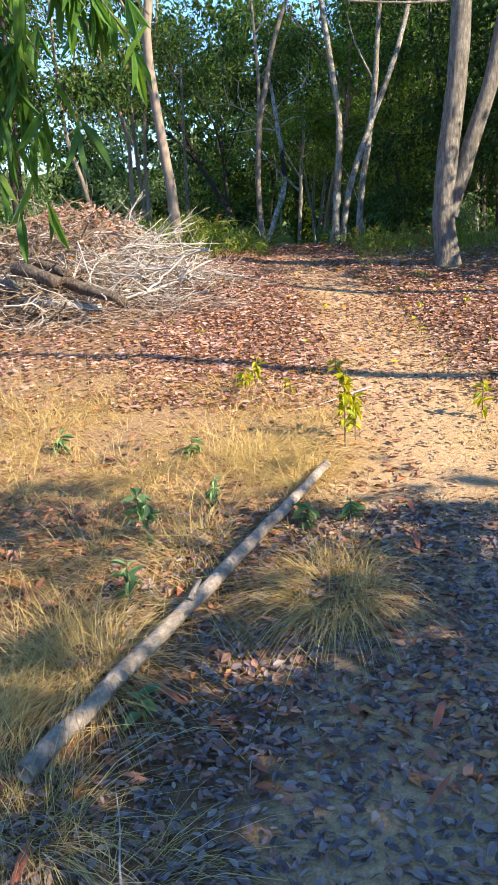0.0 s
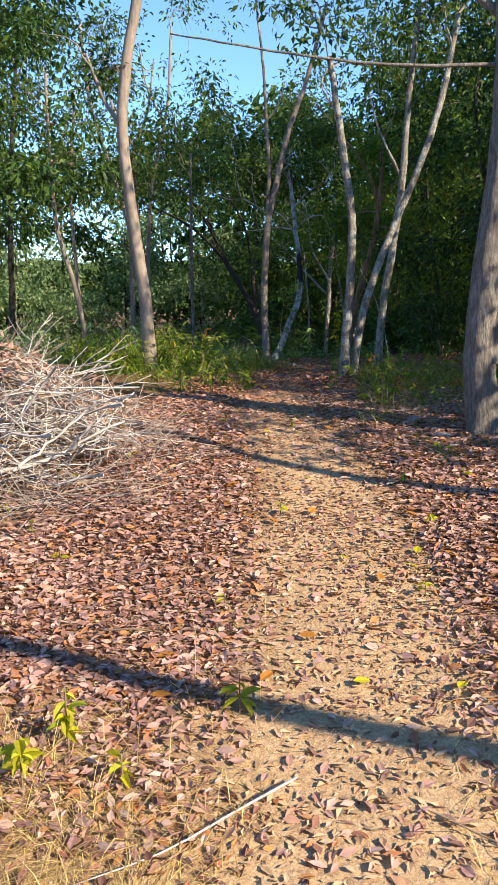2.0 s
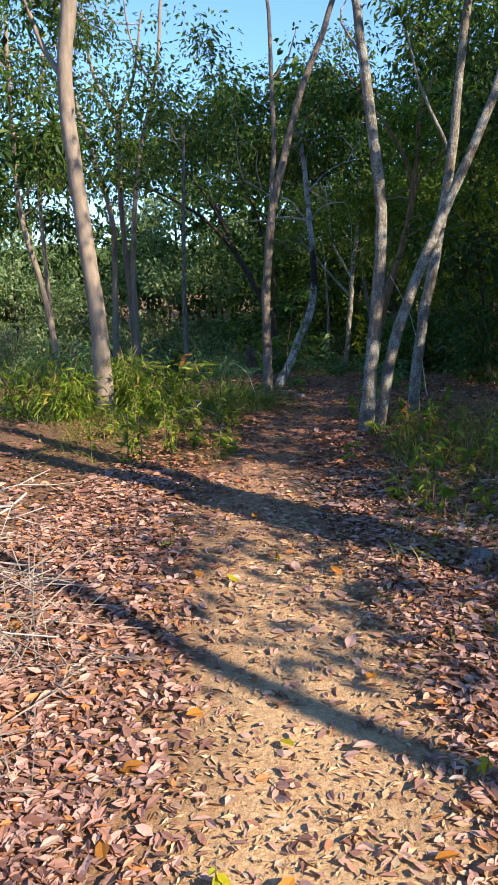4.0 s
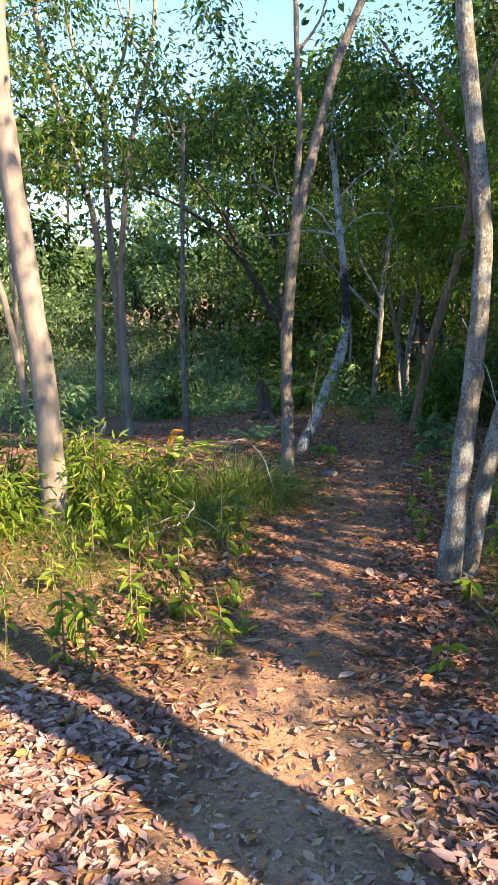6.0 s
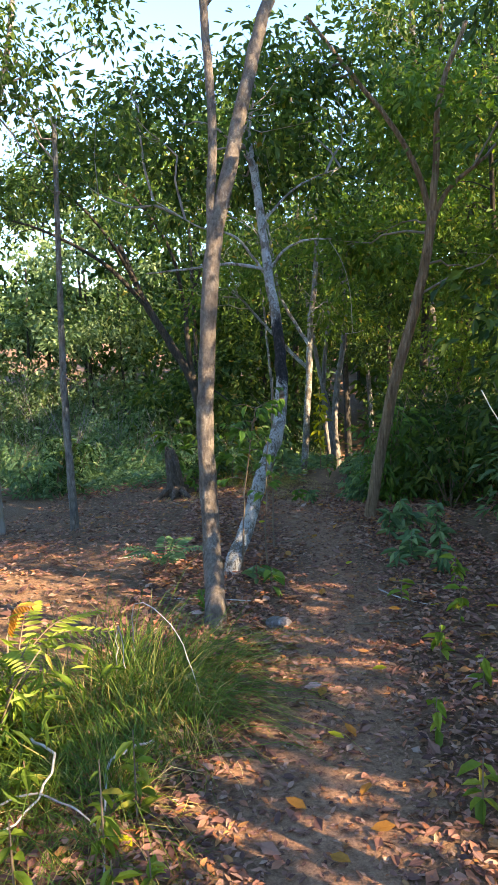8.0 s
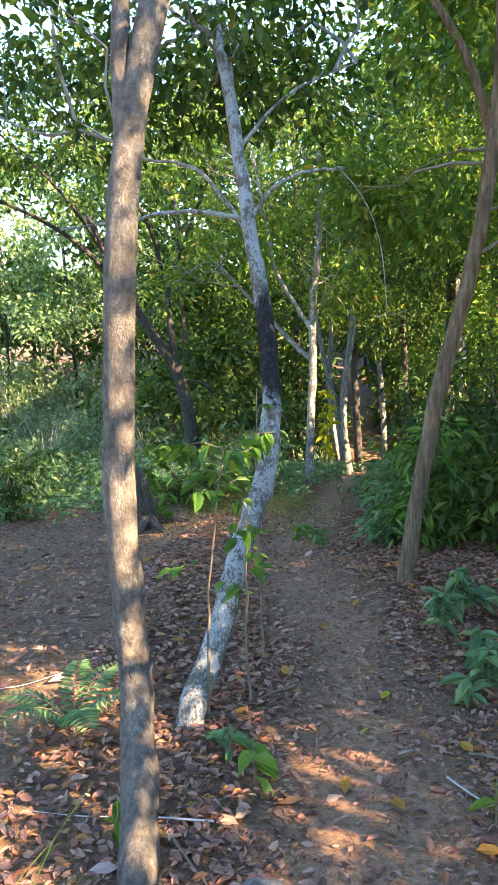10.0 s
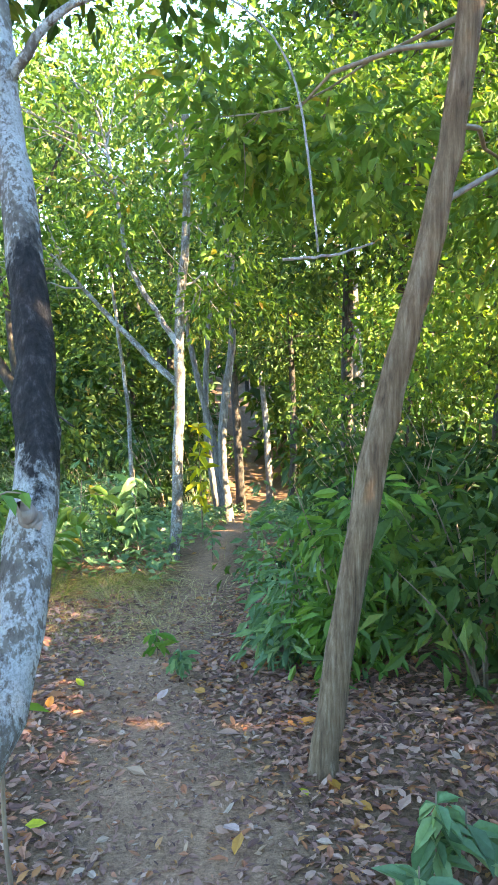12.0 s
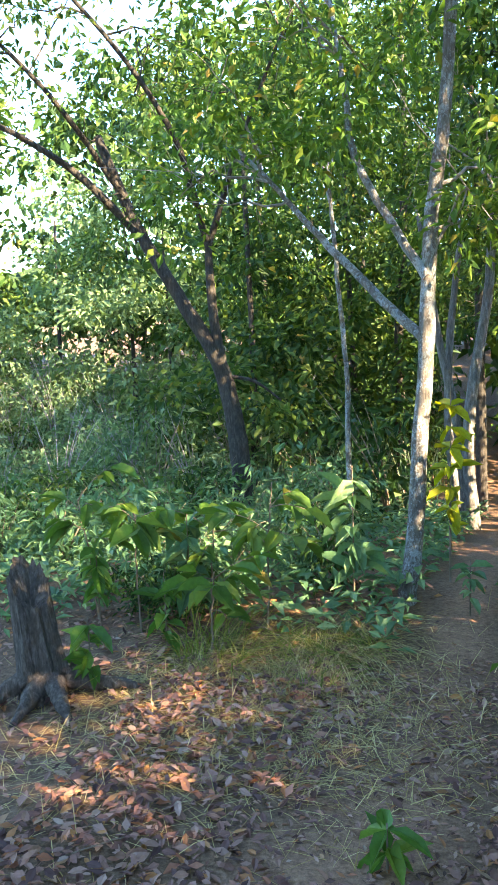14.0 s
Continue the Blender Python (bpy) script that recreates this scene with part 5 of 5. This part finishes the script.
# low herbs over the ground past the stump
n = 16000
hx, hy = rng.uniform(-4.5, 2.6, n), rng.uniform(20.2, 27.5, n)
keep = (np.abs(hx - smooth(TRAIL, hy)) > 0.24) & (rng.uniform(0, 1, n) < 0.35 + 0.65 * (np.sin(2.3 * hx + hy) * np.sin(1.9 * hy - hx) > -0.25)) & ((hx > -0.2) | (hy > 20.7 + 0.25 * np.sin(3 * hx)))
hx, hy = hx[keep], hy[keep]
n = len(hx)
turn = rng.uniform(0, 6.28, n)
length = rng.uniform(0.06, 0.13, n)
tagged(new("low_herbs", leaf_mesh("low_herbs", np.stack([hx, hy, ground_z(hx, hy) + rng.uniform(0.02, 0.22, n)], -1), np.stack([np.cos(turn), np.sin(turn), rng.normal(0, 0.4, n)], -1), np.array([0, 0, 1.0]) + rng.normal(0, 0.4, (n, 3)), length, length * 0.45, LEAF_COOL, False)),
       "low blue-green herbs covering the forest floor", "herbs", kind="stuff")

# understorey
UNDER = [shrub("dark leafy forest undergrowth", 0, 0, 1.5, 0.8, LEAF_DARK, 5, 50, 8, 0.14, 0.42, group="forest undergrowth", full=False, z=0),
         shrub("blue-green leafy forest undergrowth", 0, 0, 0.9, 0.8, LEAF_COOL, 4, 48, 7, 0.14, 0.36, group="forest undergrowth", full=False, z=0),
         shrub("green leafy forest undergrowth", 0, 0, 1.2, 0.7, LEAF_MID, 5, 50, 8, 0.13, 0.42, group="forest undergrowth", full=False, z=0)]
spots = []
for i in range(1200):
    y = rng.uniform(14.5, 36)
    x = rng.uniform(-9, 7)
    trail = float(smooth(TRAIL, y))
    off = x - trail
    if -1.0 - 0.12 * (y - 15) * 0 < off < 1.05 or (x < trail and y < 21.0 and x > -3.2) or any((x - a) ** 2 + (y - b) ** 2 < 0.6 for a, b in spots):
        continue
    if y < 17.5 and 0 < off < 1.5:
        continue
    spots.append((x, y))
    if len(spots) > 90:
        break
for i in range(50):
    spots.append((rng.uniform(-5.5, -0.5), rng.uniform(20.9, 27.5)))
for i in range(12):
    spots.append((rng.uniform(-11, -1.2), rng.uniform(30, 37)))
for i in range(22):
    spots.append((rng.uniform(-1.5, -0.25), rng.uniform(20.7, 23.5)))
for i in range(26):
    y = rng.uniform(18.7, 24.5)
    spots.append((float(smooth(TRAIL, y)) + rng.uniform(0.75, 2.6), y))
for x, y in ((1.7, 17.0), (2.1, 17.7), (1.5, 18.3), (2.5, 18.6), (1.9, 19.3), (1.35, 19.2), (2.7, 16.6), (2.0, 16.2), (1.55, 19.8), (2.4, 20.0), (3.0, 17.8), (1.3, 17.7), (1.9, 15.2), (2.5, 14.6)):
    spots.append((x, y))
FAR_UNDER = shrub("dark thicket beside the far path", 0, 0, 1.7, 0.9, LEAF_DARK, 4, 52, 8, 0.15, 0.42, group="forest undergrowth", full=False, z=0)
for i in range(70):
    y = rng.uniform(22.5, 44)
    side = -1 if i % 2 else 1
    x = float(smooth(TRAIL, y)) + side * (rng.uniform(0.95, 3.6) + (0.35 if side < 0 else 0))
    if y > 26:
        x += side * 0.3
    if side < 0 and y < 33:
        continue
    m = Matrix.Translation((x, y, gz(x, y) - 0.03)) @ Matrix.Rotation(rng.uniform(0, 6.28), 4, "Z") @ Matrix.Scale(rng.uniform(0.8, 1.3), 4)
    if i == 0:
        FAR_UNDER.matrix_basis = m
    else:
        copy_thing(FAR_UNDER, m)
for x, y, k in ((0.4, 48.5, 1.7), (1.6, 49.0, 1.9), (2.8, 48.6, 1.8), (4.0, 49.2, 1.9), (5.2, 48.0, 1.7), (2.2, 51.0, 2.4), (3.6, 51.5, 2.4), (0.9, 51.0, 2.3)):
    copy_thing(FAR_UNDER, Matrix.Translation((x, y, gz(x, y) - 0.03)) @ Matrix.Rotation(x, 4, "Z") @ Matrix.Scale(k, 4))
# brush whose leaf colour is paled to stand in for sunlit haze
BRUSH = shrub("brush round the glade, leaves paled for sunlit haze", 0, 0, 1.6, 0.9, LEAF_HAZE, 7, 56, 8, 0.11, 0.4, group="glade brush", full=False, bark=BARK_POLE, z=0)
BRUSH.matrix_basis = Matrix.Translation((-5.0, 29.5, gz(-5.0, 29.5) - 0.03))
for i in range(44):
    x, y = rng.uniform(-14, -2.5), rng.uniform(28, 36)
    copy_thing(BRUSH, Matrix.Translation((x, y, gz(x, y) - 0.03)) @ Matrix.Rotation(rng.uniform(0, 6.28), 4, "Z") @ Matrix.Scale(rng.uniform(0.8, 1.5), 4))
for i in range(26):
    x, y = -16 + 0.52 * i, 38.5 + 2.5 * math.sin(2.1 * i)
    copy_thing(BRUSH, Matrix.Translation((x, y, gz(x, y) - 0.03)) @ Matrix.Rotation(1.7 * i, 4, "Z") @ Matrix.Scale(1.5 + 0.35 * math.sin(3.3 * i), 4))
first = set()
for x, y in spots:
    k = 0 if x > 1.2 and y < 20.1 and rng.uniform() < 0.7 else 1 if x < -0.6 and rng.uniform() < 0.75 else int(rng.integers(0, 3))
    m = Matrix.Translation((x, y, gz(x, y) - 0.03)) @ Matrix.Rotation(rng.uniform(0, 6.28), 4, "Z") @ Matrix.Scale(rng.uniform(0.3, 0.5) if -1.6 < x < -0.2 and y < 23.6 else rng.uniform(0.75, 1.05) if x > 1.2 and y < 20.1 else rng.uniform(0.45, 0.75) if x > 0 and y < 24.6 else rng.uniform(0.5, 0.95) if x < -0.3 and y < 28 else rng.uniform(0.7, 1.25), 4)
    if k in first:
        copy_thing(UNDER[k], m)
    else:
        first.add(k)
        UNDER[k].matrix_basis = m

# ---- overhanging branch at the start ----
def overhang():
    root = tagged(new("tree"), "tree with long drooping green leaves overhanging the path's start", "tree")
    o = np.array([-1.6, 0.6, gz(-1.6, 0.6)])
    root.location = o
    tb = Tubes()
    tb.add([(0, 0, -0.1), (0.05, 0, 1.0), (0.0, 0.1, 2.4), (0.1, 0.2, 4.0)], 0.07, 0.03, 10, 14, 0.05, 0.03)
    limb = tb.add(np.array([(-1.58, 0.66, 1.9), (-1.6, 1.5, 2.5), (-1.45, 2.3, 2.7), (-1.15, 2.8, 2.62)]) - o, 0.02, 0.006, 7, 14)
    ends = []
    # one spray reaches over the path, one hangs down beside it
    for i in range(13):
        u = rng.uniform(0, 1)
        ends.append(np.array((-1.0 + 0.4 * u, 2.95 + 0.3 * u, 2.38 - 0.18 * u)) + rng.normal(0, 0.06, 3))
    for i in range(15):
        u = i / 14
        ends.append(np.array((-0.93 - 0.02 * u, 2.85 + 0.2 * u, 2.35 - 0.72 * u)) + rng.normal(0, 0.05, 3))
    for i, e in enumerate(ends):
        e = e - o
        s = limb[-1] if i < 13 else limb[-3]
        ends[i] = tb.add([s, (s + e) / 2 + (0, 0, 0.08), e], 0.005, 0.002, 5, 8)
    child("trunk", tb.mesh("trunk", BARK_GREY), root)
    at = np.concatenate([l[rng.integers(5, 9, 8)] for l in ends])
    n = len(at)
    along = np.stack([rng.normal(0, 0.35, n), rng.normal(0, 0.35, n), -np.ones(n)], -1)
    at[:, 2] -= 0.02
    length = rng.uniform(0.12, 0.2, n)
    child("leaves", leaf_mesh("leaves", at, along, rng.normal(size=(n, 3)) + (0.6, -0.8, 0), length, length * 0.2, LEAF_FRESH, True, 0.1), root, kind="stuff")
    child("foliage", leaf_mesh("foliage", *clump_leaves(np.array([-0.9, 0.2, 4.2]) + ball(26) * (1.0, 1.0, 0.6), 0.3, 18, 0.11, 0.25), LEAF_MID), root, kind="stuff")


overhang()

# ---- leaf litter ----
def litter(name, n, xr, yr, size, mat, on_trail, label, lift=0.012, full=True, tilt=0.4):
    x, y = rng.uniform(*xr, n), rng.uniform(*yr, n)
    off = np.abs(x - smooth(TRAIL, y))
    patch = 0.5 + 0.5 * np.sin(2.1 * x + 1.3 * y) * np.sin(1.7 * y - 0.8 * x)
    on_trail = np.where((y > 10.5) & (on_trail < 0.5), on_trail * 0.5, on_trail)
    half = np.where(y > 10.5, 0.17 + 0.05 * np.sin(3 * y), 0.32)
    keep = rng.uniform(0, 1, n) < np.where(off < half, on_trail * (0.6 + 0.8 * patch), np.clip(on_trail + (off - half) * 2.6, 0, 1)) * np.where((y < 5.6) & (y > 3.7), 0.4, 1) * (0.6 + 0.4 * patch)
    x, y = x[keep], y[keep]
    k = len(x)
    a = rng.uniform(0, 6.28, k)
    along = np.stack([np.cos(a), np.sin(a), rng.normal(0, 0.13 + 0.3 * (tilt - 0.4), k)], -1)
    up = np.stack([rng.normal(0, tilt, k), rng.normal(0, tilt, k), np.ones(k)], -1)
    length = size * rng.uniform(0.55, 1.35, k)
    at = np.stack([x, y, ground_z(x, y) + np.where(off[keep] < 0.4, rng.uniform(0.003, 0.01, k), rng.uniform(0.004, lift + 0.012, k))], -1) - along * length[:, None] / 2
    at[:, 2] = np.maximum(at[:, 2], ground_z(at[:, 0], at[:, 1]) + 0.004)
    tagged(new(name, leaf_mesh(name, at, along, up, length, length * rng.uniform(0.34, 0.52, k), mat, full, rng.uniform(-0.2, 0.16, (k, 1)))), label, "leaf litter", kind="stuff")


litter("leaf_litter", 74000, (-1.3, 1.7), (4.9, 10.6), 0.045, LITTER, 0.14, "curled reddish-brown dead leaves over the ground", 0.016, tilt=0.5)
litter("trodden_leaves", 9000, (-0.1, 1.1), (3.2, 10.6), 0.038, LITTER_DUSTY, 1.0, "dusty trodden leaves pressed into the path", 0.001, full=False, tilt=0.15)
litter("leaf_litter", 46000, (-1.2, 1.2), (10.4, 20.0), 0.041, LITTER_RUST, 0.25, "curled russet dead leaves on the forest floor", 0.02, tilt=0.6)
litter("leaf_litter", 26000, (-3.2, 2.6), (4.9, 10.6), 0.058, LITTER, 0.05, "curled reddish-brown dead leaves over the ground", full=False)
litter("leaf_litter", 30000, (-3.4, 2.4), (10.4, 21.5), 0.048, LITTER_RUST, 0.1, "russet dead leaves on the forest floor", full=False)
litter("leaf_litter", 15000, (-0.9, 0.75), (0.8, 3.6), 0.034, LITTER_GREY, 0.8, "small dull grey dead leaves in the shade", tilt=0.5)
litter("leaf_litter", 9000, (-2.4, 0.4), (2.0, 5.2), 0.048, LITTER_RUST, 1.0, "brown dead leaves among dry grass", full=False)
litter("leaf_litter", 7000, (-8, 6), (6, 34), 0.09, LITTER_RUST, 0.4, "scattered dead leaves under the trees", full=False)
litter("leaf_crumbs", 15000, (-0.6, 0.5), (10.5, 20.3), 0.026, LITTER_RUST, 1.0, "crumbled red-brown bits of dead leaf on the path", 0.002, full=False)
litter("leaf_crumbs", 9000, (-0.8, 0.9), (3.4, 10.5), 0.02, LITTER_DUSTY, 1.0, "crumbled bits of dead leaf on the path", 0.002, full=False)

# single leaves that lie on top
def single_leaves():
    kinds = []
    for size, ratio, mat in ((0.15, 0.16, LITTER_RED), (0.12, 0.2, LITTER_RED), (0.08, 0.5, LEAF_ORANGE), (0.07, 0.5, LEAF_YELLOW), (0.085, 0.5, LITTER)):
        kinds.append(leaf_mesh("fallen_leaf", [(-size / 2, 0, 0)], [(1, 0, 0)], [(0, 0, 1)], size, size * ratio, mat, True, -0.12))
    names = ("long red fallen leaf on the ground", "narrow red-brown fallen leaf on the ground", "orange fallen leaf on the ground", "yellow fallen leaf on the ground", "curled brown fallen leaf on the ground")
    for i in range(170):
        if i < 44:
            k, x, y = int(rng.integers(0, 2)), rng.uniform(-1.2, 0.5), rng.uniform(1.3, 3.8)
        else:
            k, y = int(rng.choice([2, 2, 3, 4])), rng.uniform(5.5, 18.5)
            x = float(smooth(TRAIL, y)) + rng.normal(0, 0.7)
        ob = tagged(new("fallen_leaf", kinds[k]), names[k], "leaf", "single fallen leaves")
        ob.matrix_basis = Matrix.Translation((x, y, gz(x, y) + 0.022)) @ Euler((rng.normal(0, 0.25), rng.normal(0, 0.15), rng.uniform(0, 6.28))).to_matrix().to_4x4()


single_leaves()

# sticks on the ground
def ground_sticks():
    for i in range(70):
        y = rng.uniform(1.5, 19)
        x = float(smooth(TRAIL, y)) + float(rng.choice([-1, 1])) * rng.uniform(0.35, 1.5)
        l, a = rng.uniform(0.15, 0.7), rng.uniform(0, 6.28)
        d = np.array([math.cos(a), math.sin(a)]) * l / 2
        tb = Tubes()
        pts = [(x + d[0] * u, y + d[1] * u) for u in (-1, -0.3, 0.4, 1)]
        tb.add([(px - x + rng.normal(0, 0.02), py - y, gz(px, py) - gz(x, y) + 0.012 + rng.uniform(0, 0.02)) for px, py in pts], rng.uniform(0.002, 0.005), 0.0015, 5, 9, 0.06)
        ob = tagged(new("stick", tb.mesh("stick", BLEACHED if rng.uniform() < 0.25 else TWIG)), "dry fallen stick on the ground", "stick", "fallen sticks")
        ob.location = (x, y, gz(x, y))


ground_sticks()

# dead vines and bleached sticks in the grass by the path
def vine(points, r):
    tb = Tubes()
    o = np.array([points[0][0], points[0][1], gz(*points[0][:2])])
    tb.add([np.array((x, y, gz(x, y) + h)) - o for x, y, h in points], r, r * 0.5, 6, 16, 0.06, 0, 0.004)
    ob = tagged(new("dead_vine", tb.mesh("vine", BLEACHED)), "curved bleached dead vine lying in grass", "vine", "dead vines")
    ob.location = o


for pts, r in (([(-0.77, 13.0, 0.06), (-0.87, 12.75, 0.12), (-0.84, 12.5, 0.05), (-0.8, 12.3, 0.02)], 0.0055), ([(-1.3, 12.4, 0.02), (-1.1, 12.55, 0.1), (-0.9, 12.5, 0.07), (-0.8, 12.45, 0.02)], 0.005),
               ([(-1.2, 12.9, 0.1), (-1.05, 12.7, 0.14), (-1.1, 12.45, 0.06), (-1.3, 12.2, 0.02)], 0.0055), ([(-0.95, 13.6, 0.1), (-0.9, 13.5, 0.42), (-0.75, 13.4, 0.38), (-0.62, 13.3, 0.1)], 0.003),
               ([(-1.0, 13.45, 0.1), (-0.97, 13.4, 0.36), (-0.92, 13.3, 0.2)], 0.003), ([(1.05, 13.9, 0.0), (0.95, 13.9, 0.5), (0.8, 13.9, 0.95), (0.65, 13.9, 1.25)], 0.005)):
    vine(pts, r)
